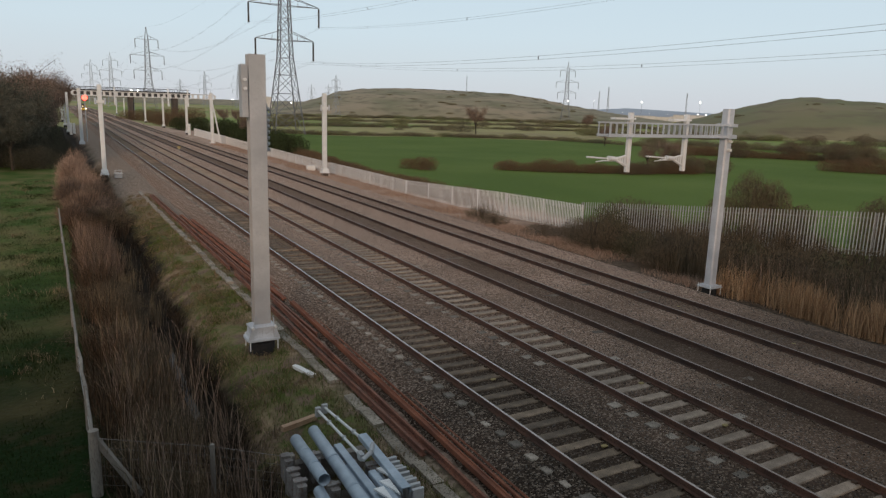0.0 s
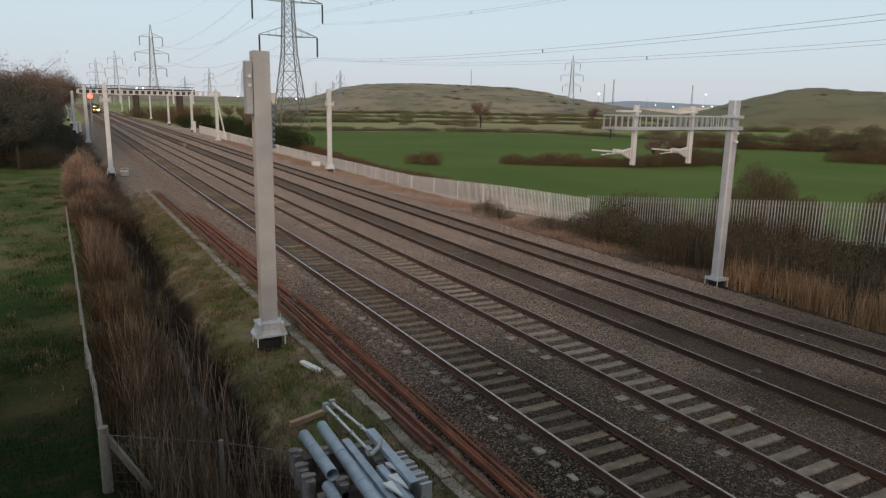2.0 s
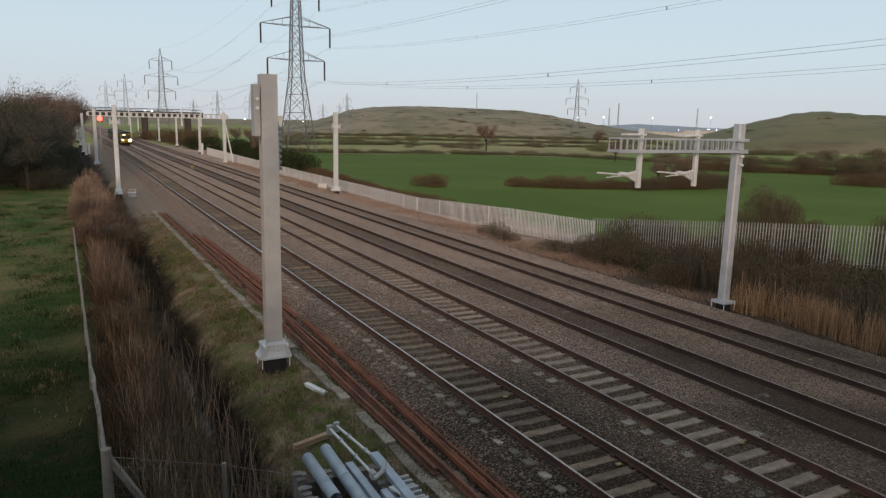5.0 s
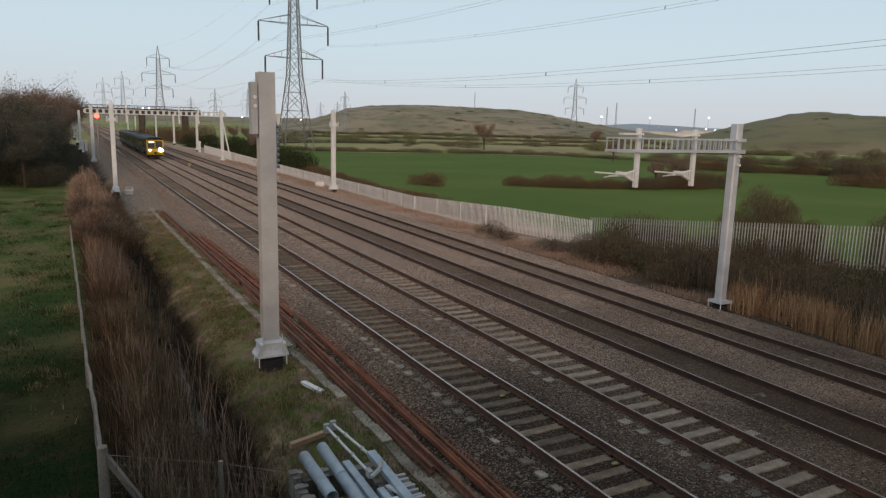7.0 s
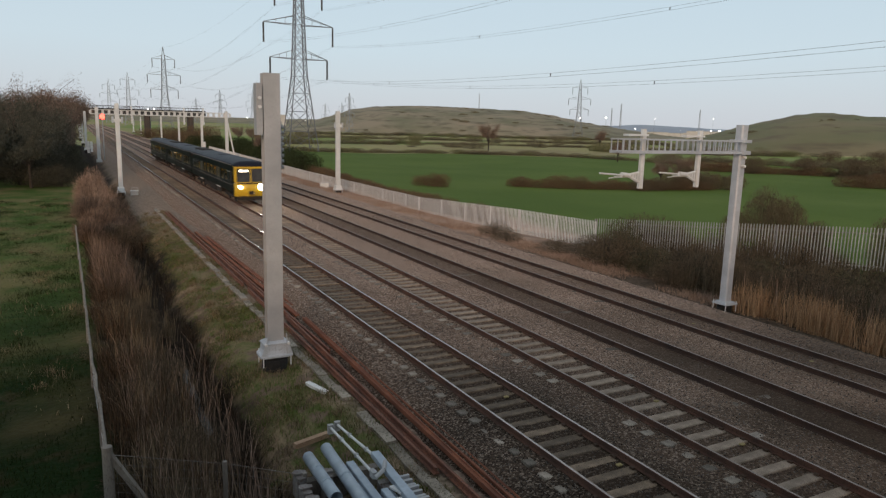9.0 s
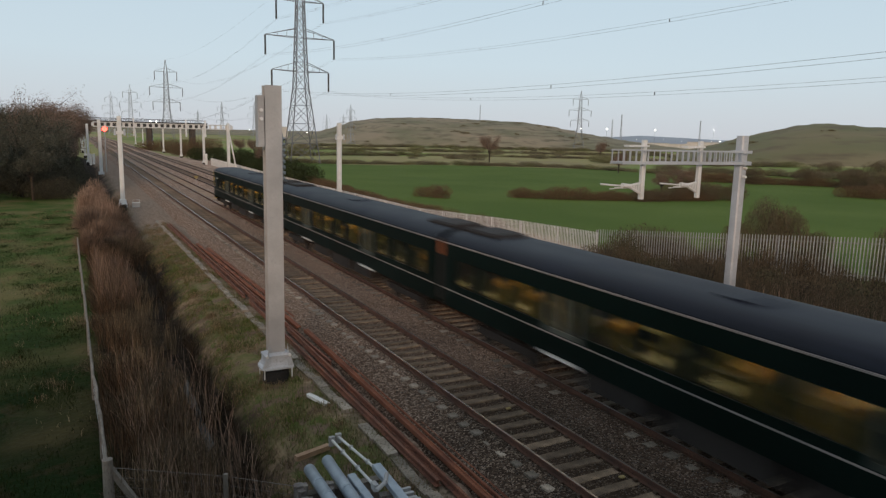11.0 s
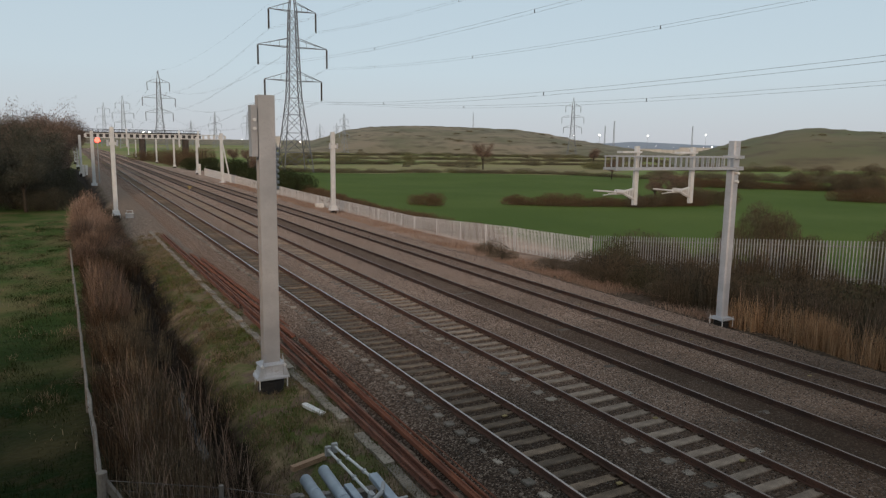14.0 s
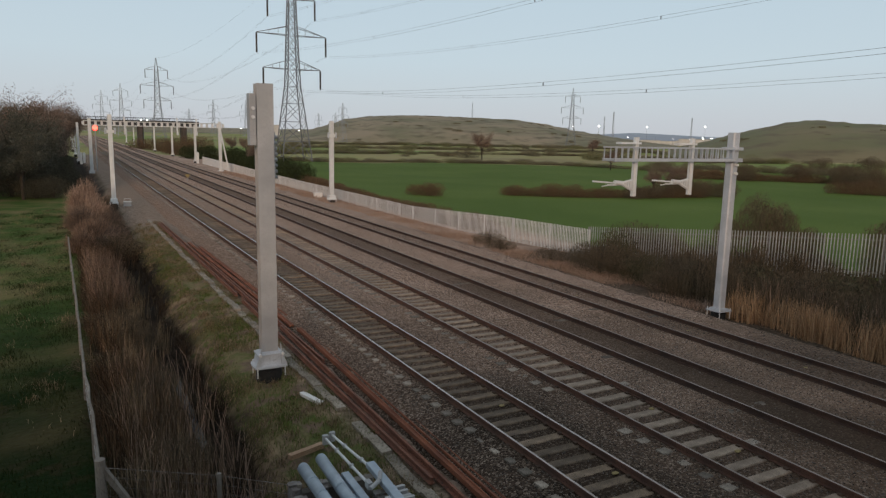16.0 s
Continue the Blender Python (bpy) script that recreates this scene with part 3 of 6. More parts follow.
def train_car(cab_at=None):
    """A car from y = 0 to CAR_LEN over the rail tops. cab_at: 0 or CAR_LEN."""
    car = new("train_car")
    lo, hi = (0.9 if cab_at == 0 else 0.0), (CAR_LEN - 0.9 if cab_at else CAR_LEN)
    doors = DOORS
    bays = [w for w in BAYS if w[0] > lo + 0.8 and w[1] < hi - 0.3]
    for s in (-1, 1):
        g = Geo()
        x0, x1 = sorted((s * SIDE, s * (SIDE - 0.07)))
        cuts = sorted([(a, b) for a, b in bays] + doors)
        edges = [lo] + [v for c in cuts for v in c] + [hi]
        g.box(x0, x1, lo, doors[0][0], SILL, WIN_Z0).box(x0, x1, doors[0][1], doors[1][0], SILL, WIN_Z0).box(x0, x1, doors[1][1], hi, SILL, WIN_Z0)
        g.box(x0, x1, lo, hi, WIN_Z1, GUTTER)
        for a, b in zip(edges[::2], edges[1::2]):
            g.box(x0, x1, a, b, WIN_Z0, WIN_Z1)
        g.make("body_side", TRAIN_GREEN, car)
        for a, b in bays:
            w = Geo().box(s * (SIDE - 0.03) - 0.006, s * (SIDE - 0.03) + 0.006, a, b, WIN_Z0, WIN_Z1).make("window_pane", TRAIN_GLASS, car)
            w.visible_shadow = False
        for a, b in doors:
            d = Geo()
            xa, xb = sorted((s * (SIDE - 0.005), s * (SIDE - 0.06)))
            d.box(xa, xb, a, b, 1.62, 1.75)
            for ya, yb in ((a, a + 0.16), ((a + b) / 2 - 0.14, (a + b) / 2 + 0.14), (b - 0.16, b)):
                d.box(xa, xb, ya, yb, 1.75, WIN_Z1)
            dd = d.make("door", TRAIN_DOOR, car, "grey-green sliding double door")
            Geo().box(xa, xb, a, b, SILL + 0.05, 1.62).make("door_panel", TRAIN_GREEN, dd)
            pane = Geo().box(s * (SIDE - 0.035) - 0.005, s * (SIDE - 0.035) + 0.005, a + 0.1, b - 0.1, 1.75, WIN_Z1).make("door_pane", TRAIN_GLASS, dd)
            pane.visible_shadow = False
            Geo().box(*sorted((s * (SIDE - 0.02), s * (SIDE + 0.07))), a - 0.05, b + 0.05, SILL - 0.03, SILL + 0.03).make("door_step", STEP_EDGE, car, "pale door step edge")
        Geo().box(*sorted((s * SIDE, s * (SIDE + 0.006))), lo, hi, 1.56, 1.60).make("coachline", TRAIN_LINE, car, "thin pale line under the windows")
        Geo().box(*sorted((s * (SIDE - 0.01), s * (SIDE + 0.03))), lo, hi, GUTTER - 0.01, GUTTER + 0.03).make("gutter", TRAIN_LINE, car, "pale roof gutter")
    ring_ys = [(lo, 0), (hi, 0)]
    Geo().loft([roof_ring(y) for y, _ in ring_ys], 0, False).make("roof", TRAIN_ROOF, car, "dusty slate-grey roof", True)
    for y in (11.0,):
        Geo().box(-0.5, 0.5, y, y + 1.0, 3.58, 3.65, 0, 0.15).make("roof_vent", TRAIN_ROOF, car)
    Geo().box(-SIDE + 0.08, SIDE - 0.08, lo, hi, SILL, SILL + 0.12).make("floor", TRAIN_UNDER, car)
    Geo().box(-SIDE + 0.1, SIDE - 0.1, lo + 0.1, hi - 0.1, 3.05, 3.12).make("saloon_ceiling", SALOON, car)
    for s in (-1, 1):
        Geo().box(s * 0.55 - 0.09, s * 0.55 + 0.09, lo + 1, hi - 0.5, 3.0, 3.04).make("saloon_light", SALOON_LIGHT, car, "warm fluorescent light strip")
    for a, b in bays:
        for s in (-1, 1):
            kind = int(a * 7 + (s > 0) * 2) % 4
            q = piece("seat", SEAT_MESH if kind != 2 else SEAT_MESH_DARK, car, pose(s * 0.84, (a + b) / 2, 0))
            if kind != 2:
                piece("grab_handle", GRAB_MESH, q, pose(0, 0, 0))
            if kind in (1, 2):
                piece("table", TABLE_MESH, car, pose(s * 0.95, (a + b) / 2 + 0.45, 0))
            if kind in (0, 3):
                piece("grab_pole", POLE_MESH, car, pose(s * 0.40, (a + b) / 2 + 0.7, 0))
    for y in (lo if cab_at != 0 else lo + 1.6, (hi if not cab_at else hi - 1.6) - 0.08):
        Geo().box(-SIDE + 0.07, SIDE - 0.07, y, y + 0.08, SILL, 3.3).make("end_wall", TRAIN_UNDER, car)
    for y0, y1, z0 in ((7.0, 9.2, 0.42), (9.6, 12.6, 0.36), (13.0, 15.6, 0.45)):
        Geo().box(-1.2, 1.2, y0, y1, z0, SILL, 0, 0.08).make("underframe_box", TRAIN_UNDER, car)
    for yb in (3.6, CAR_LEN - 3.6):
        b = Geo()
        for s in (-1, 1):
            b.box(s * 1.0 - 0.08, s * 1.0 + 0.08, yb - 1.8, yb + 1.8, 0.42, 0.66, 0, 0.03)
        b.box(-1.0, 1.0, yb - 0.3, yb + 0.3, 0.40, 0.80)
        bogie = b.make("bogie", TRAIN_UNDER, car)
        for dy in (-1.3, 1.3):
            w = Geo()
            for s in (-1, 1):
                w.tube((s * 0.69, yb + dy, 0.43), (s * 0.82, yb + dy, 0.43), 0.42, n=20)
            w.tube((-0.7, yb + dy, 0.43), (0.7, yb + dy, 0.43), 0.08)
            w.make("wheelset", TRAIN_UNDER, bogie)
    if cab_at is not None:
        s = -1 if cab_at == 0 else 1
        e = lo if cab_at == 0 else hi
        f = [(0.0, 1.0, 0.0), (0.66, 0.975, 0.05), (0.85, 0.95, 0.10), (0.95, 0.90, 0.16)]

        def section(d, k, drop, z0, z1):
            c = 0.16
            return [(-SIDE * k, e + s * d, z0), (SIDE * k, e + s * d, z0), (SIDE * k, e + s * d, z1 - c), (SIDE * k - c, e + s * d, z1), (-SIDE * k + c, e + s * d, z1), (-SIDE * k, e + s * d, z1 - c)]

        Geo().loft([section(d, k, dr, 0.75 + dr * 0.5, 1.85) for d, k, dr in f[:2]]).make("cab_flank", TRAIN_GREEN, car)
        Geo().loft([section(d, k * 0.999, dr, 0.60 + dr * 0.9, 1.849) for d, k, dr in f[1:]]).make("cab_lower", TRAIN_YELLOW, car, "bright yellow lower cab front", True)
        w = Geo()
        face = e + s * 0.95
        ya, yb = sorted((face - s * 0.10, face))
        for xa, xb in ((-1.25, -1.14), (-0.05, 0.05), (1.14, 1.25)):
            w.box(xa, xb, ya - (0 if s > 0 else -0.06), yb - (0.06 if s > 0 else 0), 1.83, 3.0)
        w.box(-1.22, 1.22, *sorted((e + s * 0.80, e + s * 0.90)), 2.98, 3.16)
        w.make("windscreen_frame", TRAIN_YELLOW, car, "yellow windscreen surround")
        sy = sorted((e, e + s * 0.66))
        for q in (-1, 1):
            Geo().box(*sorted((q * 1.19, q * 1.335)), *sorted((e + s * 0.66, e + s * 0.88)), 1.86, 3.13).make("cab_corner", TRAIN_YELLOW, car, "yellow corner post of the cab")
            Geo().box(*sorted((q * 1.20, q * 1.34)), *sy, 1.9, 3.15).make("cab_side", TRAIN_GREEN, car)
        Geo().loft([roof_ring(e), [(x * 0.97, y, z - 0.03) for x, y, z in roof_ring(e + s * 0.5)], [(x * 0.90, y, 3.14 + (z - 3.22) * 0.55) for x, y, z in roof_ring(e + s * 0.92)]]).make("cab_roof", TRAIN_ROOF, car, "", True)
        for q in (-1, 1):
            x0, x1 = sorted((q * 1.375, q * 1.395))
            Geo().box(x0, x1, *sorted((e - s * 1.7, e - s * 0.7)), 2.62, 2.68).make("hand_rail", STEP_EDGE, car, "pale handrail by the cab door")
            Geo().box(x0, x1, *sorted((e - s * 0.55, e - s * 0.05)), 1.95, 2.70).make("cab_door_window", WINDSCREEN, car)
        Geo().box(-1.12, 1.12, *sorted((face - s * 0.03, face + s * 0.012)), 1.70, 1.80).make("wiper_band", BELLOWS, car, "black band under the windscreen")
        for xa, xb in ((-1.14, -0.05), (0.05, 1.14)):
            Geo().box(xa, xb, *sorted((e + s * 0.84, e + s * 0.86)), 1.85, 2.98).make("windscreen", WINDSCREEN, car)
        Geo().box(-0.95, -0.2, *sorted((e + s * 0.862, e + s * 0.872)), 2.70, 2.88).make("destination_display", TRAIN_DEST, car, "lit destination display")
        Geo().box(-1.1, 1.1, *sorted((e + s * 0.2, e + s * 0.25)), 1.2, 3.0).make("cab_bulkhead", TRAIN_UNDER, car)
        for x, m, nm in ((-0.86, LAMP_DIM if s < 0 else TRAIN_GLASS, "marker_light"), (0.86, LAMP_WHITE if s < 0 else TRAIN_GLASS, "headlight")):
            # headlight radius is oversized to stand in for lens glare
            r = 0.16 if nm == "marker_light" else 0.25
            Geo().tube((x, face - s * 0.02, 1.45), (x, face + s * 0.03, 1.45), r, n=16).make(nm, m, car)
        Geo().box(-1.1, 1.1, *sorted((face - s * 0.5, face - s * 0.1)), 0.35, 0.78, 0, 0.1).make("valance", TRAIN_UNDER, car)
        Geo().box(-0.18, 0.18, *sorted((face - s * 0.3, face + s * 0.35)), 0.85, 1.12, 0, 0.05).make("coupler", TRAIN_UNDER, car)
    for y0, y1 in ([(0.15, 2.3)] if cab_at != 0 else []) + ([(CAR_LEN - 2.3, CAR_LEN - 0.15)] if cab_at != CAR_LEN else []):
        Geo().loft([[(sx * 0.62 * k, ya + (y0 + y1) / 2, z) for sx, ya in ((-1, -(y1 - y0) / 2 * k), (1, -(y1 - y0) / 2 * k), (1, (y1 - y0) / 2 * k), (-1, (y1 - y0) / 2 * k))] for k, z in ((1.0, 3.50), (0.97, 3.67), (0.86, 3.73))]).make("exhaust_pod", BELLOWS, car, "soot-black exhaust pod on the roof")
    if cab_at != CAR_LEN:
        Geo().box(-0.62, 0.62, CAR_LEN, CAR_LEN + 0.44, 0.95, 3.3, 0, 0.04).make("gangway_bellows", BELLOWS, car, "dark gangway bellows")
        for s in (-1, 1):
            Geo().box(*sorted((s * 1.22, s * 1.34)), CAR_LEN, CAR_LEN + 0.38, 2.75, 3.20).make("end_panel", ORANGE_PANEL, car, "small orange end panel")
            Geo().box(*sorted((s * 1.22, s * 1.33)), CAR_LEN, CAR_LEN + 0.38, 1.1, 2.75).make("end_fairing", BELLOWS, car)
    return car


# rear of the train along the track, by the clock
TRAIN_REAR = [(0.0, 478.0), (2.0, 400.0), (4.0, 315.0), (6.3, 224.0), (6.5, 216.5), (7.5, 179.6), (8.0, 162.3), (8.5, 145.6), (8.7, 138.9), (10.8, 75.6), (11.0, 69.2), (11.5, 52.8), (12.0, 37.3), (12.5, 22.4), (12.8, 14.0), (13.2, 3.2), (16.0, -74.0)]
CARS = []
for i, cab in enumerate((0, None, CAR_LEN)):
    c = tagged(train_car(cab), ("dark green diesel train car with yellow cab front and lit headlight", "dark green middle train car with lit windows", "dark green rear train car with lit windows")[i], "train car", "cars of the passing train")
    CARS.append((c, i * CAR_PITCH - 3 * CAR_PITCH))

# ---- overhead line structures ----
def mast_column(x, y, z0, z1, w=0.36, d=0.5, mats=GALV, name="overhead_line_mast", label="", closed=True, foot=1.0):
    """Steel H-section mast on a flared base over black grout and a round pile."""
    mast = tagged(new(name), label, "railway mast", "overhead line masts")
    mast.location = (x, y, 0)
    h, t = z1 - z0, 0.03
    c = Geo()
    if closed:
        c.box(-w / 2, w / 2, -d / 2, d / 2, z0 + 0.05, z1, 0, 0.05)
    else:
        h_shape = [(-w / 2, -d / 2), (w / 2, -d / 2), (w / 2, -d / 2 + t), (t / 2, -d / 2 + t), (t / 2, d / 2 - t), (w / 2, d / 2 - t), (w / 2, d / 2), (-w / 2, d / 2), (-w / 2, d / 2 - t), (-t / 2, d / 2 - t), (-t / 2, -d / 2 + t), (-w / 2, -d / 2 + t)]
        c.loft([[(px, py, z) for px, py in h_shape] for z in (z0 + 0.46 * foot, z1)])
    c.make("column", mats, mast)
    b = Geo()
    b.loft([[(sx * hw, sy * hd, z) for sx, sy in ((-1, -1), (1, -1), (1, 1), (-1, 1))] for hw, hd, z in ((w * 0.98, d * 0.98, z0), (w * 0.98, d * 0.98, z0 + 0.05), (w * 0.86, d * 0.88, z0 + 0.10 * foot), (w * 0.78, d * 0.80, z0 + 0.20 * foot), (w * 0.74, d * 0.76, z0 + 0.36 * foot), (w * 0.80, d * 0.82, z0 + 0.37 * foot), (w * 0.80, d * 0.82, z0 + 0.42 * foot), (w * 0.60, d * 0.60, z0 + 0.47 * foot), (w * 0.52, d * 0.52, z0 + 0.49 * foot))])
    b.make("base_plate", GALV_NEW if mats is GALV_NEW else GALV_COOL, mast)
    Geo().tube((0, 0, z0 - 0.75), (0, 0, z0 - 0.10), w * 0.8, n=20).make("foundation", BLACK, mast, "black foundation pile")
    for sx in (-1, 1):
        for sy in (-1, 1):
            Geo().tube((sx * w * 0.86, sy * d * 0.86, z0 - 0.3), (sx * w * 0.86, sy * d * 0.86, z0 + 0.14), 0.02).make("anchor_bolt", GALV_NEW, mast)
    return mast


near_mast = mast_column(5.12, 20.55, -0.24, 8.27, 0.49, 0.36, GALV, label="tall grey galvanised mast on a flared bolted base", closed=False)
Geo().box(-0.46, -0.28, -0.22, 0.12, 6.50, 7.97).make("equipment_box", GALV, near_mast, "narrow grey box on the mast side")
for z in (7.30, 7.55):
    Geo().tube((-0.37, -0.30, z), (-0.37, -0.20, z), 0.05, n=10).make("bolt_head", GALV_NEW, near_mast)
for q in (-1, 1):
    Geo().loft([[(q * 0.30, -0.34 + o, -0.17), (q * 0.49, -0.34 + o, -0.17), (q * 0.33, -0.34 + o, 0.22), (q * 0.28, -0.34 + o, 0.55)] for o in (0.0, 0.03)]).make("gusset", GALV_COOL, near_mast, "sloping galvanised gusset")
    Geo().tube((q * 0.34, -0.40, 0.19), (q * 0.34, -0.30, 0.19), 0.045, n=8).make("bolt_head", GALV_NEW, near_mast)
Geo().box(-0.50, 0.50, -0.37, 0.37, -0.25, -0.20, 0, 0.10).make("clamp_plate", GALV_COOL, near_mast, "bolted galvanised clamp plate")
br = Geo()
for z in np.arange(5.55, 6.85, 0.17):
    br.tube((0.28, 0.25, z), (0.44, 0.25, z), 0.055, n=8)
br.tube((0.36, 0.25, 5.5), (0.36, 0.25, 6.9), 0.03)
br.make("anchor_insulator", GALV, near_mast)
white_masts = [mast_column(3.75, 74.6, -0.35, 8.2, 0.40, 0.40, GALV_NEW, label="white galvanised mast beside the cess"), mast_column(25.18, 72.0, -0.3, 8.15, 0.46, 0.42, GALV_NEW, label="white galvanised mast in front of the palisade fence")]
for m in white_masts:
    Geo().box(-0.36, 0.36, -0.30, 0.30, 6.45, 6.75, 0, 0.05).make("collar", GALV_NEW, m)
    for s in (-0.42, 0.42):
        Geo().tube((s, -0.25, 6.35), (s, -0.25, 6.95), 0.10, n=8).make("insulator", GALV_COOL, m)
sp = tagged(new("signal_location_box"), "small white equipment cabinet beside a mast", "cabinet")
sp.location = (4.9, 74.0, -0.62)
Geo().box(-0.34, 0.34, -0.22, 0.22, 0.0, 0.42, 0, 0.03).make("body", GALV, sp)
Geo().box(-0.37, 0.37, -0.25, 0.25, 0.42, 0.47).make("lid", GALV_NEW, sp)
for q in (-0.3, 0.3):
    Geo().tube((q, -0.24, 0.47), (q, -0.24, 0.75), 0.02, n=6).make("rail_post", GALV_NEW, sp)
Geo().tube((-0.3, -0.24, 0.75), (0.3, -0.24, 0.75), 0.02, n=6).make("hand_rail", GALV_NEW, sp)


def cantilever_mast():
    m = mast_column(23.95, 19.4, -0.20, 7.25, 0.37, 0.37, GALV_COOL, "cantilever_mast", "grey mast with a lattice boom reaching over two tracks", True, 0.25)
    g = Geo()
    for y in (-0.3, 0.3):
        for z, q in ((6.14, 0.05), (6.60, 0.028)):
            g.box(-6.6, -0.25, y - 0.035, y + 0.035, z - q, z + q)
        for i in range(22):
            x = -6.55 + i * 0.297
            g.box(x - 0.016, x + 0.016, y - 0.02, y + 0.02, 6.19, 6.572)
    for i in range(0, 14, 2):
        x = -6.55 + i * 0.48
        g.box(x - 0.03, x + 0.03, -0.255, 0.255, 6.11, 6.17)
    g.make("boom", GALV_COOL, m, "lattice boom of square steel tube")
    Geo().box(-0.25, 0.23, -0.36, 0.36, 6.07, 6.22, 0, 0.03).make("boom_clamp", GALV_COOL, m)
    Geo().box(-0.25, 0.23, -0.36, 0.36, 6.54, 6.66, 0, 0.03).make("boom_clamp", GALV_COOL, m)
    for z in (5.95, 5.6):
        Geo().tube((-0.02, -0.20, z), (-0.02, -0.34, z), 0.07, 0.05, n=10).make("insulator", WHITE, m, "small white insulator")
    for x in (-5.3, -2.36):
        Geo().box(x - 0.085, x + 0.085, -0.085, 0.085, 4.78, 6.98, 0, 0.02).make("drop_tube", GALV_NEW, m)
        Geo().box(x - 0.85, x + 0.12, -0.15, 0.15, 6.72, 6.79).make("top_plate", GALV_NEW, m)
        a = Geo()
        a.tube((x - 0.1, 0, 5.02), (x - 0.55, 0, 5.22), 0.05).tube((x - 0.1, 0, 5.38), (x - 0.55, 0, 5.30), 0.05)
        for q in (0.18, 0.30, 0.42):
            a.box(x - q - 0.03, x - q + 0.03, -0.05, 0.05, 4.98 + q * 0.4, 5.40 - q * 0.15)
        a.tube((x - 0.5, 0, 5.26), (x - 1.9, 0.1, 5.36), 0.035).tube((x - 0.5, 0, 5.22), (x - 1.3, 0, 5.22), 0.03).tube((x - 0.75, 0, 5.24), (x - 1.5, 0.05, 5.18), 0.02)
        a.make("registration_arm", GALV_NEW, m, "white folded registration arm")
        Geo().tube((x - 0.55, 0, 5.27), (x - 0.95, 0, 5.31), 0.09, n=10).make("insulator", GALV_NEW, m)


cantilever_mast()


def portal(y, xl, xr, ztop, masts, label, holes=24, depth=0.85, mats=GALV_NEW):
    p = tagged(new("overhead_line_portal"), label, "railway portal", "overhead line masts")
    p.location = (0, y, 0)
    g = Geo()
    step_x = (xr - xl) / holes
    zc = ztop - depth / 2
    for yy in (-0.03, 0.03):
        g.box(xl, xr, yy - 0.02, yy + 0.02, ztop - 0.14, ztop).box(xl, xr, yy - 0.02, yy + 0.02, ztop - depth, ztop - depth + 0.14)
        for i in range(holes + 1):
            x = xl + i * step_x
            g.box(x - step_x * 0.21, x + step_x * 0.21, yy - 0.018, yy + 0.018, ztop - depth + 0.14, ztop - 0.14)
    g.box(xl, xr, -0.18, 0.18, ztop - 0.02, ztop + 0.01)
    g.make("beam", mats, p, "castellated beam with a row of holes")
    for x in masts:
        Geo().box(x - 0.26, x + 0.26, -0.26, 0.26, -0.8, ztop + 0.35, 0, 0.04).make("leg", mats, p)
        Geo().box(x - 0.45, x + 0.45, -0.45, 0.45, -0.8, -0.35, 0, 0.06).make("base_plate", mats, p)
    return p


pt = portal(133.0, 2.6, 25.6, 8.15, (3.55, 24.95), "white portal of a holed beam across all tracks")
Geo().bar((25.1, 0, 6.9), (26.4, 0, -0.6), 0.22).make("strut", GALV_NEW, pt)
for x in (9.0, 17.6, 20.9):
    Geo().box(x - 0.12, x + 0.12, -0.12, 0.12, 6.2, 8.9, 0, 0.02).make("drop_tube", GALV_NEW, pt)
    Geo().tube((x, -0.2, 5.9), (x, -0.2, 6.5), 0.16, n=8).make("insulator", GALV_NEW, pt)
for y, xs, top in ((172, (2.2, 26.6), 8.0), (215, (2.0, 26.9), 8.0), (262, (1.7, 27.0), 7.6), (304, (2.0, 27.3), 7.4), (350, (2.2, 27.3), 7.4), (400, (2.0, 27.6), 7.4)):
    for x in xs:
        mast_column(x, y, -0.35, top, 0.5, 0.5, GALV_NEW, label="distant white galvanised mast beside the tracks")

# red signal on its post
sig = tagged(new("railway_signal"), "red colour-light signal on a grey post", "railway signal")
sig.location = (4.62, 140, 0)
Geo().box(-0.09, 0.09, -0.09, 0.09, -0.8, 7.3).make("post", GALV, sig)
Geo().box(-0.35, 0.35, 0.0, 0.3, 6.4, 8.1, 0, 0.05).make("head", DARK_STEEL, sig)
# disc drawn larger than the lamp, in place of its bloom
Geo().tube((0, -0.02, 6.92), (0, -0.09, 6.92), 0.44, n=16).make("red_lamp", SIGNAL_RED, sig, "lit red lamp")
# little warning board between the tracks
bd = tagged(new("speed_board"), "small faded yellow triangular board on a short post", "sign")
bd.location = (14.6, 102, 0)
Geo().tube((0, 0, -0.3), (0, 0, 0.35), 0.04).make("post", GALV, bd)
Geo().loft([[(-0.32, y, 0.75), (0.32, y, 0.75), (0.0, y, 0.15)] for y in (-0.02, 0.02)]).make("board", YELLOW_MARK, bd)


def road_bridge():
    b = tagged(new("road_bridge"), "dark road bridge on piers across the railway", "bridge")
    b.location = (0, 300, 0.9)
    Geo().box(-40, 47.5, -4, 4, 7.3, 9.3).make("deck", DARK_STEEL, b)
    for y in (-4, 4):
        r = Geo()
        r.box(-40, 47.5, y - 0.06, y + 0.06, 10.2, 10.32).box(-14, 37, y - 0.04, y + 0.04, 9.7, 9.78)
        for x in np.arange(-40, 47.5, 1.8):
            r.box(x - 0.05, x + 0.05, y - 0.05, y + 0.05, 9.2, 10.2)
        r.make("parapet", DARK_STEEL, b, "open dark railing")
    for x in (-1.5, 25.8, 42.0):
        Geo().box(x - 0.95, x + 0.95, -3, 3, -2.9, 7.3, 0, 0.3).make("pier", BRICK, b)
    for x in (26.0, 28.2):
        Geo().tube((x, -4.1, 9.45), (x, -4.2, 9.45), 0.2, n=10).make("lamp", TOWN_LIGHT, b, "lit white lamp")


road_bridge()

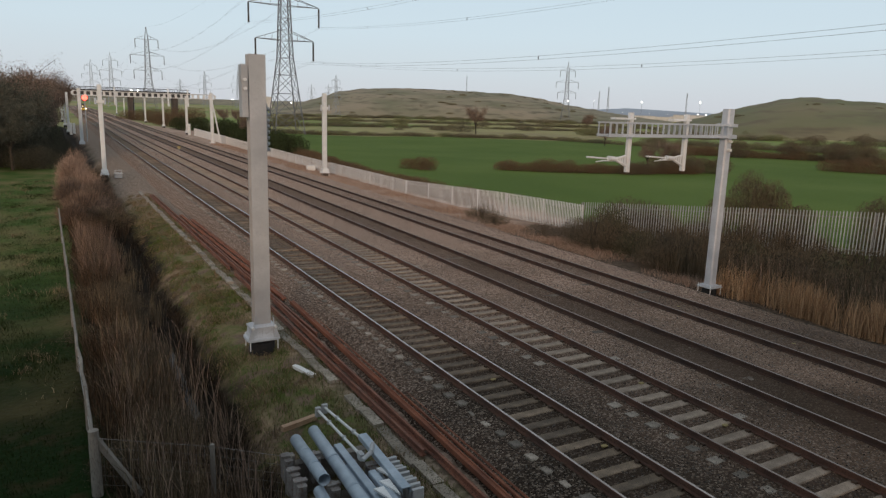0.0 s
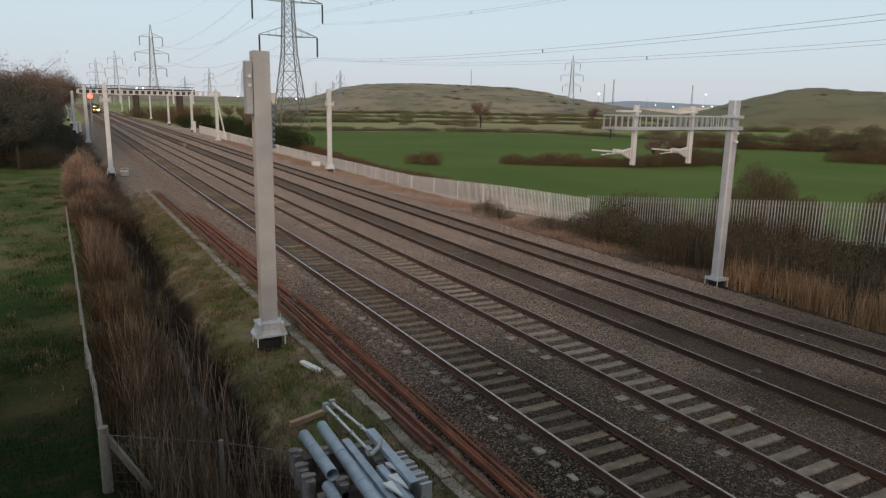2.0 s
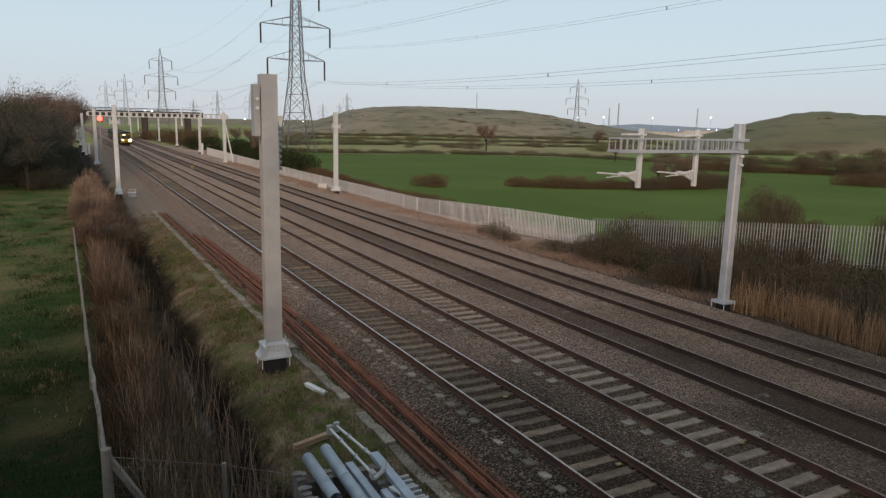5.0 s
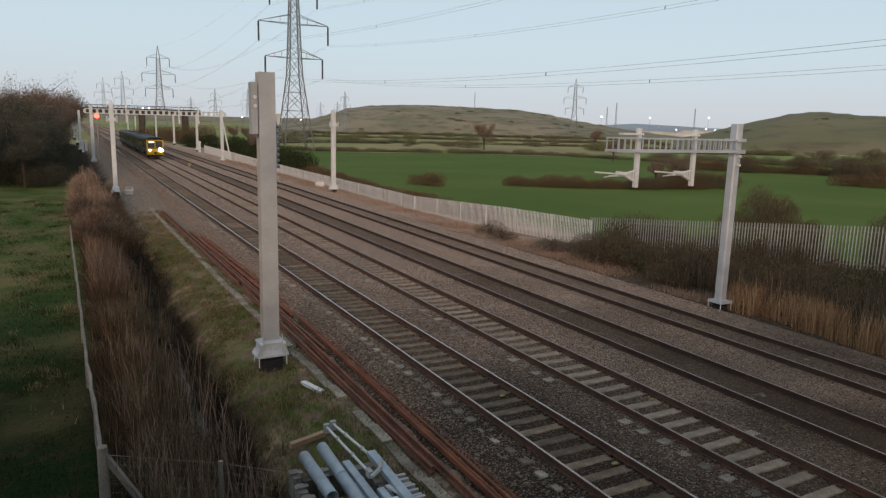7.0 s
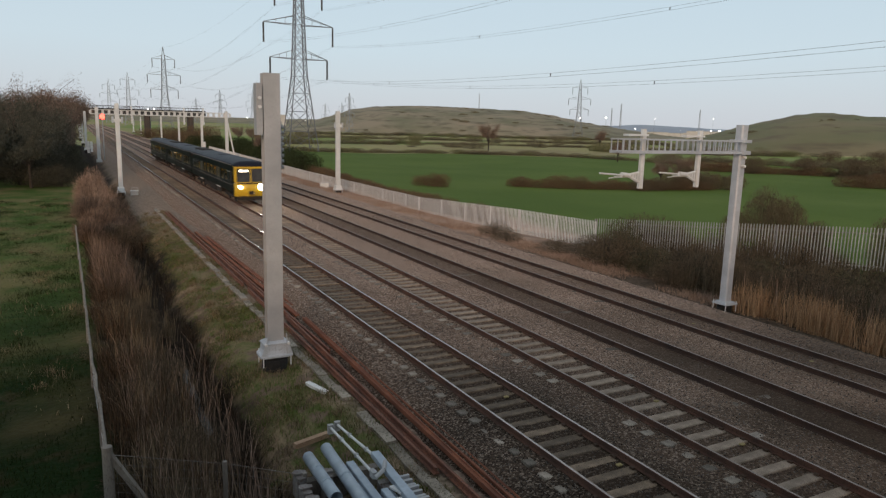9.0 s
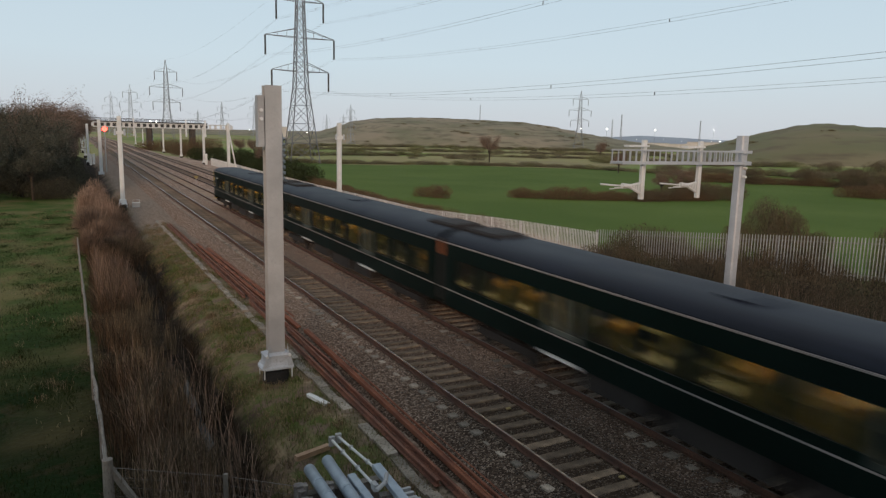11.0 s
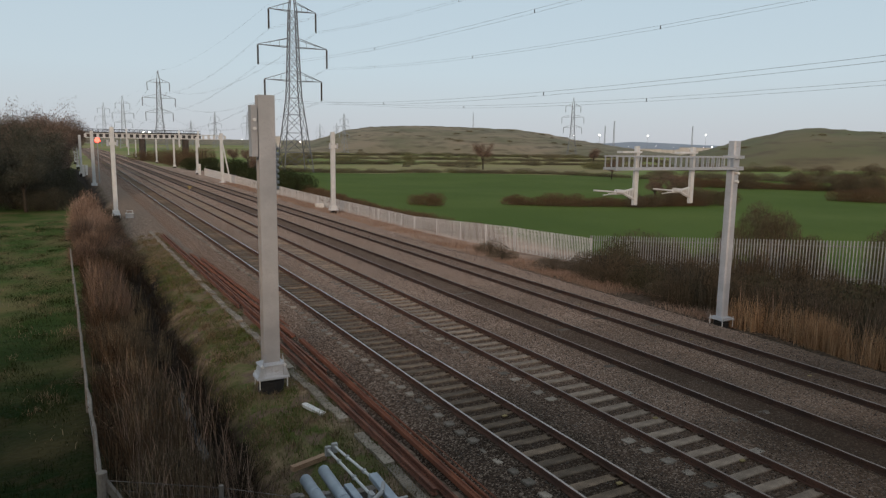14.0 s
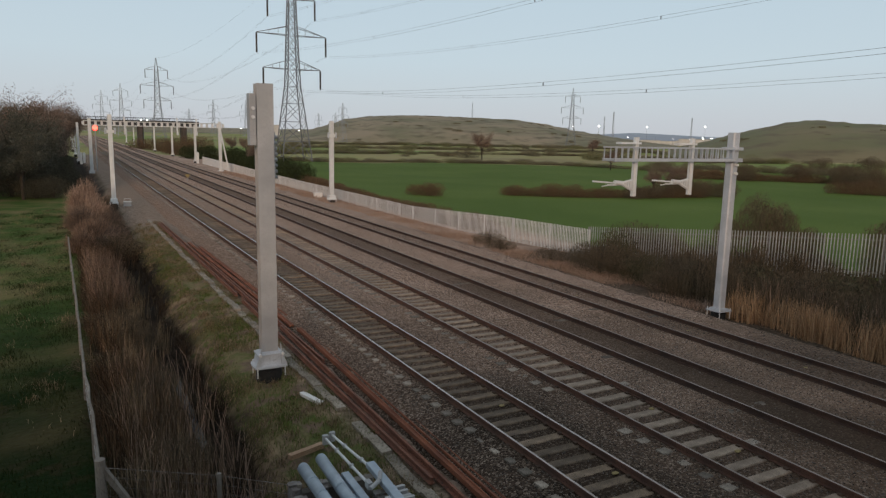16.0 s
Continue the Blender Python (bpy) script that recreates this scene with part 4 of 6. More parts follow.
# ---- palisade fence ----
def palisade(p0, p1, z0, z1, height, pitch=0.19, w=0.078, steel=FENCE_STEEL, kind_label="weathered galvanised palisade fence with pointed pales"):
    """Fence from p0 to p1; z0, z1: the tops at both ends."""
    f = tagged(new("palisade_fence"), kind_label, "fence", "palisade fence runs")
    a, b = Vector((*p0, z0)), Vector((*p1, z1))
    d = b - a
    ln = Vector((d.x, d.y)).length
    ux, uy = d.x / ln, d.y / ln
    f.location = (a.x, a.y, 0)
    turn = math.degrees(math.atan2(uy, ux))
    h = height
    g = Geo()
    prof = [(-w / 2, 0.0), (-w / 4, 0.012), (w / 4, 0.012), (w / 2, 0.0)]
    rings = [[(x, y + o, z - (0.0 if z < h - 0.01 else abs(x) * 1.6)) for x, y in prof for o in (0.0,)] for z in (0, h)]
    v = [p for r in rings for p in r] + [(x, y + 0.004, z) for r in rings for x, y, z in r]
    fc = [(i, i + 1, i + 5, i + 4) for i in range(3)] + [(i + 8, i + 12, i + 13, i + 9) for i in range(3)]
    pale = Geo().add(v, fc).mesh("pale", steel)
    side = 1 if uy > 0 else -1
    ox, oy = side * uy, -side * ux
    for zz in (0.25, h - 0.35):
        q = Geo().bar((ox * 0.045, oy * 0.045, z0 - h + zz), (d.x + ox * 0.045, d.y + oy * 0.045, z1 - h + zz), 0.05, 0.05)
        q.make("fence_rail", GALV_DULL, f)
    n = int(ln / pitch)
    posts = max(1, int(ln / 2.75))
    for i in range(posts + 1):
        t = i / posts
        z = z0 + (z1 - z0) * t - h
        px, py = d.x * t + ox * 0.11, d.y * t + oy * 0.11
        Geo().box(px - 0.04, px + 0.04, py - 0.04, py + 0.04, z - 0.4, z + h - 0.08).make("post", GALV_DULL if steel is FENCE_DARK else steel, f)
    return f, pale, [pose(ux * i * pitch, uy * i * pitch, z0 + (z1 - z0) * i / n - h, 0, 0, turn) for i in range(n + 1)]


FENCES = [palisade((31.25, 36.5), (40.5, 15.5), 0.95, 2.6, 2.4, 0.165, 0.062, FENCE_DARK),
          palisade((31.2, 36.4), (29.9, 43.7), 0.80, 0.78, 1.9, 0.145),
          palisade((29.9, 43.9), (27.5, 56.5), 0.78, 0.50, 1.9, 0.145),
          palisade((27.5, 56.8), (27.4, 90.0), 0.50, 0.50, 1.9, 0.145),
          palisade((27.4, 90.3), (27.8, 170.0), 0.50, 0.8, 1.9, 0.145)]

# ---- power line ----
def pylon(x, y, turn, scale, label, arms=((46.0, 7.2), (35.5, 10.6), (25.6, 8.8)), top=54.0, base=-2.0, insul=True, steel=LATTICE):
    p = tagged(new("electricity_pylon"), label, "pylon", "electricity pylons")
    p.matrix_basis = pose(x, y, base, 0, 0, turn)
    s = scale

    def half(z):
        return float(np.interp(z, [0, 12, 23, 48, 56], [4.6, 3.2, 1.9, 1.05, 0.1]))

    g = Geo()
    levels = [0, 6, 12, 17.5, 22.5, 27.5, 30.5, 34, 37.5, 41, 44.5, 48, 56]
    for i, j in ((-1, -1), (1, -1), (1, 1), (-1, 1)):
        for a, b in zip(levels, levels[1:]):
            g.bar((i * half(a) * s, j * half(a) * s, a * s), (i * half(b) * s, j * half(b) * s, b * s), 0.26 * s)
    for a, b in zip(levels[:-1], levels[1:-1]):
        for k in range(4):
            c = [(-1, -1), (1, -1), (1, 1), (-1, 1)]
            (i0, j0), (i1, j1) = c[k], c[(k + 1) % 4]
            pa, pb = half(a) * s, half(b) * s
            g.bar((i0 * pa, j0 * pa, a * s), (i1 * pb, j1 * pb, b * s), 0.13 * s)
            g.bar((i1 * pa, j1 * pa, a * s), (i0 * pb, j0 * pb, b * s), 0.13 * s)
            g.bar((i0 * pb, j0 * pb, b * s), (i1 * pb, j1 * pb, b * s), 0.12 * s)
    g.make("tower", steel, p)
    for z, r in arms:
        z += 2.0
        for q in (-1, 1):
            a = Geo()
            hb, ht = half(z), half(z + 2.6)
            for j in (-1, 1):
                a.bar((q * hb * s, j * hb * s, z * s), (q * r * s, 0, (z + 0.15) * s), 0.17 * s)
                a.bar((q * ht * s, j * ht * s, (z + 2.6) * s), (q * r * s, 0, (z + 0.2) * s), 0.15 * s)
            for t in (0.3, 0.6):
                xa = hb + (r - hb) * t
                a.bar((q * xa * s, 0, z * s), (q * (ht + (r - ht) * t) * s, 0, (z + 2.6 * (1 - t)) * s), 0.1 * s)
            a.make("cross_arm", steel, p)
            if insul:
                Geo().tube((q * r * s, 0, z * s), (q * r * s, 0, (z - 5.6) * s), 0.27 * s, n=8).make("insulator", DARK_STEEL if steel is LATTICE else steel, p)
    return p


LINE = [(63.0, -91.0, -2.0), (61.5, 211.0, -2.0), (60.8, 556.7, 2.2), (55.7, 858.5, 0.3), (48.5, 1149.0, 6.0)]
for (x, y, z), t in zip(LINE[1:], (0, 2, 2, 2)):
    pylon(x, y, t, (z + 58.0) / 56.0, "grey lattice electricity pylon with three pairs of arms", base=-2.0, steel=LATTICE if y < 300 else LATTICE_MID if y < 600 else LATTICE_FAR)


def conductors():
    """Twin wires with spacers, sagging from pylon to pylon."""
    for k in range(len(LINE) - 1):
        (xa, ya, za), (xb, yb, zb) = LINE[k], LINE[k + 1]
        for z, r, sag in ((46.0, 7.2, 6.5), (35.5, 10.6, 6.5), (25.6, 8.8, 6.5)):
            sag = sag if k == 0 else 9.0
            for q in (-1, 1):
                g = Geo()
                pts = []
                for i in range(25):
                    t = i / 24
                    pts.append((xa + (xb - xa) * t + q * r, ya + (yb - ya) * t, z - 3.6 + za + (zb - za) * t - sag * 4 * t * (1 - t)))
                r_w = 0.014 if k == 0 else 0.019
                for o in (-0.22, 0.22):
                    g.loft([[(x + r_w * u, y, zz + o + r_w * v) for u, v in ((-1, 0), (0, -1), (1, 0), (0, 1))] for x, y, zz in pts])
                if k == 0:
                    for i in range(1, 24, 4):
                        g.box(pts[i][0] - 0.04, pts[i][0] + 0.04, pts[i][1] - 0.05, pts[i][1] + 0.05, pts[i][2] - 0.23, pts[i][2] + 0.23)
                tagged(g.make("power_conductor", LATTICE), "thin twin power wires with spacers strung between pylons", "power line", "power conductors")
        g = Geo()
        pts = [(xa + (xb - xa) * i / 24, ya + (yb - ya) * i / 24, 56.0 + za + (zb - za) * i / 24 - 0.8 * SAG * 4 * (i / 24) * (1 - i / 24)) for i in range(25)]
        for a, b in zip(pts, pts[1:]):
            g.tube(a, b, 0.014 if k == 0 else 0.02, n=4, cap=False)
        tagged(g.make("power_conductor", LATTICE), "thin earth wire strung between pylon tops", "power line", "power conductors")


SAG = 7.0
conductors()
for az, d, s, t in ((38.75, 690, 1.0, -30), (20.2, 650, 0.65, 20), (8.43, 1450, 0.9, 20), (10.2, 1180, 1.0, 10), (12.65, 1120, 1.0, 10), (18.27, 1500, 0.9, 0), (19.6, 1450, 0.9, 0)):
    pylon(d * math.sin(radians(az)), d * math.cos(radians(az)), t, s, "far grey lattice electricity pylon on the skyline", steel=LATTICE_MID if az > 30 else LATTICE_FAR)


def radio_mast(az, d, h, base=-2.0):
    g = Geo()
    w = h * 0.02
    for i, j in ((-1, -1), (1, -1), (0, 1)):
        g.bar((i * w * 1.6, j * w * 1.6, 0), (i * w * 0.5, j * w * 0.5, h), h * 0.007)
    for k in range(10):
        z0, z1 = h * k / 10, h * (k + 1) / 10
        g.bar((-w, -w, z0), (w, -w, z1), h * 0.005).bar((w, -w, z0), (0, w, z1), h * 0.005)
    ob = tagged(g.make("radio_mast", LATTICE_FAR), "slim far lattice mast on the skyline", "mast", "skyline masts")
    ob.location = (d * math.sin(radians(az)), d * math.cos(radians(az)), base)


for az, d, h, base in ((30.7, 900, 27, 22), (41.3, 1500, 52, 0), (42.0, 1400, 58, 0), (47.9, 1500, 52, 0), (35.3, 1000, 12, 16)):
    radio_mast(az, d, h, base)


# ---- hills and skyline ----
HILLS = {}


def ridge(name, label, crest, d0, depth, base, m, seed):
    """A rounded hill whose crest passes (bearing, elevation) points at distance d0 from the bridge."""
    g = Geo()
    az0, az1 = crest[0][0], crest[-1][0]
    cols, rows_n = 90, 26
    def height(az, d):
        prof = math.sin(math.pi * min(1, max(0, (d - d0 + depth) / (2 * depth)))) ** 0.8
        el = float(np.interp(az, [c[0] for c in crest], [c[1] for c in crest]))
        top = EYE_Z + d0 * math.tan(radians(el)) - base
        return base - 0.5 + top * prof * (1 + 0.10 * lump(az, d / 80, 0.9, seed) * (1 - prof * 0.8)) + 1.2 * lump(az * 6, d / 20, 0.6, seed) * prof

    HILLS[name] = height
    for j in range(rows_n + 1):
        d = d0 - depth + 2 * depth * j / rows_n
        for i in range(cols + 1):
            az = az0 + (az1 - az0) * i / cols
            g.v.append((d * math.sin(radians(az)), d * math.cos(radians(az)), height(az, d)))
    w = cols + 1
    g.f = [(j * w + i, j * w + i + 1, (j + 1) * w + i + 1, (j + 1) * w + i) for j in range(rows_n) for i in range(cols)]
    g.m = [0] * len(g.f)
    return tagged(g.make(name, m, None, "", True), label, "hill", kind="structure")


HILL_GREEN = mat("olive_hill_grass", (0.125, 0.135, 0.052), (0.205, 0.170, 0.092), 0.014, 0.95, 0, 0, 0.05, (0.120, 0.092, 0.052), stretch=(1, 1, 5))
# blue haze of distance is painted into the horizon hills
HAZE_HILL = mat("haze_blue_far_hills", (0.30, 0.35, 0.42), (0.34, 0.39, 0.45), 0.002, 1.0, 0, 0, 0.01, (0.31, 0.36, 0.43))
ridge("hill_far", "long brown grassy hill beyond the fields", [(15.0, -0.35), (17.0, 0.1), (18.65, 0.55), (20.4, 1.13), (22.7, 1.43), (25, 1.55), (27.7, 1.55), (31.8, 1.45), (34.1, 1.38), (36.8, 1.05), (38.7, 0.66), (41.4, 0.25), (44, -0.1), (47, -0.45)], 950, 260, -2, HILL_BROWN, 1)
ridge("hill_near", "smooth green hill with a brown crest", [(46.5, -0.7), (49.5, 0.15), (51.4, 0.71), (53.3, 1.18), (55.1, 1.54), (56.6, 1.65), (58.7, 1.46), (61, 1.35), (66, 1.2), (74, 0.6), (84, -0.6)], 560, 190, -2, HILL_GREEN, 2)
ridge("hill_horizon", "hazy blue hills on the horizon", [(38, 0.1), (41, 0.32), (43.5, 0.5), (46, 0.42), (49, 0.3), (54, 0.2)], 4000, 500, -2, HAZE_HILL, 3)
ridge("hill_left", "hazy low wooded rise behind the railway", [(-30, 0.6), (-8, 1.0), (-3, 0.7), (2, 0.5), (8, 0.25), (14, 0.2), (20, 0.3), (30, 0.2)], 2600, 500, -2, HILL_BROWN, 4)


# ---- the bridge that the view is from ----
def own_bridge():
    # never in view; added so that the nearest ground falls in its shade
    b = tagged(new("bridge_underfoot"), "plain unseen concrete road bridge underfoot, shading the near ground", "bridge", kind="structure")
    Geo().box(-24, 46, -10, -0.7, 4.75, 5.35).make("deck", CONCRETE, b)
    for y in (-10, -1.0):
        Geo().box(-24, 46, y, y + 0.3, 5.35, 6.4).make("parapet", CONCRETE, b)
    for x0, x1 in ((-24, 2.5), (29, 46)):
        Geo().box(x0, x1, -9.5, -1.2, -2.5, 4.75).make("abutment", CONCRETE, b)


own_bridge()

# ---- vegetation ----
def blades(name, m, label, category, spots, h0, h1, width, lean=0.25, seed=1):
    """Many narrow bent blades; spots gives (x, y, z) for each."""
    rnd = np.random.RandomState(seed)
    g = Geo()
    for x, y, z in spots:
        h = rnd.uniform(h0, h1)
        a = rnd.uniform(0, 2 * math.pi)
        dx, dy = math.cos(a) * width / 2, math.sin(a) * width / 2
        lx, ly = rnd.normal(0, lean, 2) * h
        g.v += [(x - dx, y - dy, z - 0.05), (x + dx, y + dy, z - 0.05), (x + lx * 0.4 + dx * 0.8, y + ly * 0.4 + dy * 0.8, z + h * 0.6), (x + lx * 0.4 - dx * 0.8, y + ly * 0.4 - dy * 0.8, z + h * 0.6), (x + lx, y + ly, z + h)]
        o = len(g.v) - 5
        g.f += [(o, o + 1, o + 2, o + 3), (o + 3, o + 2, o + 4)]
        g.m += [0, 0]
    return tagged(g.make(name, m), label, category, kind="stuff")


def scatter(n, x0, x1, y0, y1, seed, keep=None, power=1.0):
    rnd = np.random.RandomState(seed)
    out = []
    while len(out) < n:
        x = rnd.uniform(x0, x1)
        y = y0 + (y1 - y0) * rnd.uniform() ** power
        if keep is None or keep(x, y, rnd):
            out.append((x, y, ground_z(x, y)))
    return out


def reed_keep(x, y, rnd):
    c = 1.25 + 0.5 * lump(0, y, 0.15, 4) + 0.9 * max(0, (17 - y) / 8)
    return rnd.uniform() < math.exp(-((x - c) / 0.75) ** 2) * max(0.04, 2.2 * lump(x, y, 0.75, 9) + 0.15)


blades("reed_bed", REED, "tall dry brown reeds filling the ditch", "reeds", scatter(4500, 0.3, 3.4, 9, 62, 11, reed_keep, 1.2), 0.4, 1.6, 0.016, 0.30, 1)
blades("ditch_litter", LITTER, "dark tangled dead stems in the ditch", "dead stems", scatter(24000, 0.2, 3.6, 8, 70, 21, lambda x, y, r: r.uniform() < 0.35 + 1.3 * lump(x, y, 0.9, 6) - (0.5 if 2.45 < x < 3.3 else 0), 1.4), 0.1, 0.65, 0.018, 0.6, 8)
blades("reed_bed", REED, "dense dry reeds beside the wood", "reeds", scatter(5000, 0.2, 3.4, 45, 84, 12), 0.5, 1.5, 0.02, 0.16, 2)
blades("reed_bed", TAWNY, "tawny dry reeds in the ditch", "reeds", scatter(1800, 0.5, 2.2, 33, 44, 13), 0.7, 1.8, 0.022, 0.2, 3)
blades("reed_bed", REED_GOLD, "golden dry reeds below the palisade fence", "reeds", scatter(5200, 24.3, 25.9, 7, 20, 14, lambda x, y, r: r.uniform() < 0.35 + lump(x, y, 0.6)), 0.5, 1.6, 0.016, 0.16, 4)
blades("reed_bed", SCRUB, "dark brown reeds behind the golden fringe", "reeds", scatter(8000, 25.6, 30.5, 5, 24, 24, lambda x, y, r: r.uniform() < 0.45 + lump(x, y, 0.6, 3)), 0.8, 2.0, 0.018, 0.16, 11)
blades("reed_bed", PINK_REED, "pale reed plumes before the fence", "reeds", scatter(900, 25.5, 29.5, 5, 20, 25), 1.3, 2.1, 0.014, 0.10, 12)
blades("verge_tufts", GRASS_BLADE, "short tufted verge grass", "grass", scatter(30000, 3.6, 6.4, 8, 60, 15, lambda x, y, r: r.uniform() < 0.45 + 1.2 * lump(x, y, 0.5, 7), 1.5), 0.03, 0.14, 0.012, 0.6, 5)
blades("dry_verge", PINK_REED, "dry tawny grass along the fence", "grass", scatter(36000, 24.0, 27.3, 20, 130, 16, lambda x, y, r: r.uniform() < 0.5 + lump(x, y, 0.3), 1.4), 0.08, 0.36, 0.013, 0.55, 6)
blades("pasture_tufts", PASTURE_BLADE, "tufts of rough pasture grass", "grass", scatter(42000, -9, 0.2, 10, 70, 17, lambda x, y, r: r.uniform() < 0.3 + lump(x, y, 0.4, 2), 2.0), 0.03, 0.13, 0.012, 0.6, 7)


def tussocks(n, per, x0, x1, y0, y1, r, seed, power=1.5):
    """Spots for grass that grows in clumps."""
    rs = np.random.RandomState(seed)
    out = []
    for i in range(n):
        cx, cy = rs.uniform(x0, x1), y0 + (y1 - y0) * rs.uniform() ** power
        q = r * rs.uniform(0.5, 1.6)
        for k in range(int(per * rs.uniform(0.5, 1.5))):
            x, y = cx + rs.normal(0, q), cy + rs.normal(0, q * 1.3)
            out.append((x, y, ground_z(x, y)))
    return out


STRAW_BLADE = foliage("bleached_straw_grass", (0.10, 0.075, 0.045), (0.36, 0.27, 0.17))
GREEN_BLADE = foliage("fresh_verge_grass", (0.050, 0.078, 0.018), (0.17, 0.205, 0.060))
blades("verge_tufts", STRAW_BLADE, "bleached dry grass tussocks on the verge", "grass", tussocks(190, 70, 3.7, 6.0, 9, 60, 0.16, 301), 0.05, 0.22, 0.011, 0.7, 13)
blades("verge_tufts", GREEN_BLADE, "fresh green grass tussocks on the verge", "grass", tussocks(170, 80, 3.9, 6.3, 9, 45, 0.18, 302), 0.03, 0.15, 0.012, 0.6, 14)
blades("reed_bed", STRAW_BLADE, "pale upright reed clumps in the ditch", "reeds", tussocks(70, 45, 0.9, 3.0, 11, 40, 0.22, 303, 1.3), 0.6, 1.5, 0.012, 0.13, 15)
blades("pasture_tufts", STRAW_BLADE, "dull brown grass tussocks in the pasture", "grass", tussocks(110, 40, -9, -0.2, 18, 75, 0.30, 304, 1.0), 0.05, 0.2, 0.012, 0.7, 16)
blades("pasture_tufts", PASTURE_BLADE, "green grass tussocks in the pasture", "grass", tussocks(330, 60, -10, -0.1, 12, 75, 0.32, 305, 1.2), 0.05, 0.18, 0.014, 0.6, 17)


def bush_mesh(name, seed, rx, ry, rz, n, m, leaf=0.16, stems=10, twig=0.5):
    """Stems and many small leaf or twig clumps in an uneven heap; parts are returned as meshes."""
    rnd = np.random.RandomState(seed)
    s = Geo()
    for i in range(stems):
        a = rnd.uniform(0, 2 * math.pi)
        r = rnd.uniform(0.3, 0.8)
        top = (rx * 0.3 * r * math.cos(a), ry * 0.3 * r * math.sin(a), rz * 0.8)
        s.tube((0, 0, -0.2), top, 0.018 * rz, 0.005 * rz, 4)
    g = Geo()
    for i in range(n):
        v = rnd.normal(0, 1, 3)
        v /= np.linalg.norm(v)
        u = rnd.uniform() ** 0.4
        bulge = 1 + 0.35 * noise.noise(Vector((v[0] * 1.6 + seed, v[1] * 1.6, v[2] * 1.6)))
        p = Vector((v[0] * rx * u * bulge, v[1] * ry * u * bulge, rz * (0.45 + 0.55 * v[2] * u * bulge)))
        if p.z < 0:
            p.z = rnd.uniform(0, 0.3 * rz)
        d = Vector(rnd.normal(0, 1, 3)).normalized() * leaf * rnd.uniform(0.6, 1.5)
        e = Vector(rnd.normal(0, 1, 3)).normalized() * leaf * twig * rnd.uniform(0.3, 1.0)
        o = len(g.v)
        g.v += [tuple(p - d), tuple(p + e), tuple(p + d), tuple(p - e)]
        g.f.append((o, o + 1, o + 2, o + 3))
        g.m.append(0)
    return s.mesh("stems", BARK), g.mesh("crown", m)


def bush_at(meshes, x, y, z, sx, sy, sz, turn, label, category="bush", group=""):
    b = tagged(new("bush"), label, category, group)
    b.matrix_basis = pose(x, y, z, 0, 0, turn)
    for nm, me in zip(("stems", "crown"), meshes):
        q = new({"stems": "stem"}.get(nm, nm), me)
        q.parent = b
        q.scale = (sx, sy, sz)
    return b


def plume_mesh(seed, n, m, spread=0.75):
    """A fountain of fine upright twigs that fan out from one foot and fork near the tips."""
    rs = np.random.RandomState(seed)
    stems, fine = Geo(), Geo()
    for i in range(40):
        a, lean = rs.uniform(0, 2 * math.pi), spread * rs.uniform() ** 0.7
        stems.tube((0, 0, -0.1), (math.cos(a) * lean, math.sin(a) * lean, rs.uniform(0.5, 0.9)), 0.012, 0.004, 4)
    for i in range(n):
        a, lean = rs.uniform(0, 2 * math.pi), spread * rs.uniform() ** 0.6
        h = rs.uniform(0.45, 1.05) * (1.0 - 0.35 * (lean / spread) ** 2)
        t = rs.uniform(0.15, 0.95)
        p = Vector((math.cos(a) * lean * t, math.sin(a) * lean * t, h * t)) + Vector(rs.normal(0, 0.05, 3))
        d = (Vector((math.cos(a) * lean, math.sin(a) * lean, h)) + Vector(rs.normal(0, 0.35, 3))).normalized() * rs.uniform(0.05, 0.13)
        e = Vector(rs.normal(0, 1, 3)).normalized() * rs.uniform(0.003, 0.008)
        o = len(fine.v)
        fine.v += [tuple(p - d), tuple(p + e), tuple(p + d), tuple(p - e)]
        fine.f.append((o, o + 1, o + 2, o + 3))
        fine.m.append(0)
    return stems.mesh("stems", BARK), fine.mesh("crown", m)


FENCE_PLUME = plume_mesh(204, 7000, BARE_BUSH, 0.85)
SCRUB_BUSH = [bush_mesh("b", 31 + i, 1, 1, 1, 8000, SCRUB, 0.05, 14, 0.16) for i in range(3)]
LEAF_BUSH = [bush_mesh("b", 41 + i, 1, 1, 1, 4200, LEAF, 0.05) for i in range(2)]
HEDGE = [bush_mesh("b", 51 + i, 1, 1, 1, 5200, HEDGE_LEAF, 0.05, 10, 0.25) for i in range(3)]
HILL_BUSH = bush_mesh("b", 81, 1, 1, 1, 1500, HILL_SCRUB, 0.07, 6, 0.5)
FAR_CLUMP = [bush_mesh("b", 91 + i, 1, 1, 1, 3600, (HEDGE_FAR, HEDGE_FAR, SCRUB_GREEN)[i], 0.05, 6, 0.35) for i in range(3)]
DULL_BUSH = bush_mesh("b", 71, 1, 1, 1, 15000, BARE_BUSH, 0.045, 4, 0.13)
WOOD_BUSH = [bush_mesh("b", 75 + i, 1, 1, 1, 7000, UNDER, 0.04, 10, 0.3) for i in range(2)]
rnd = np.random.RandomState(5)
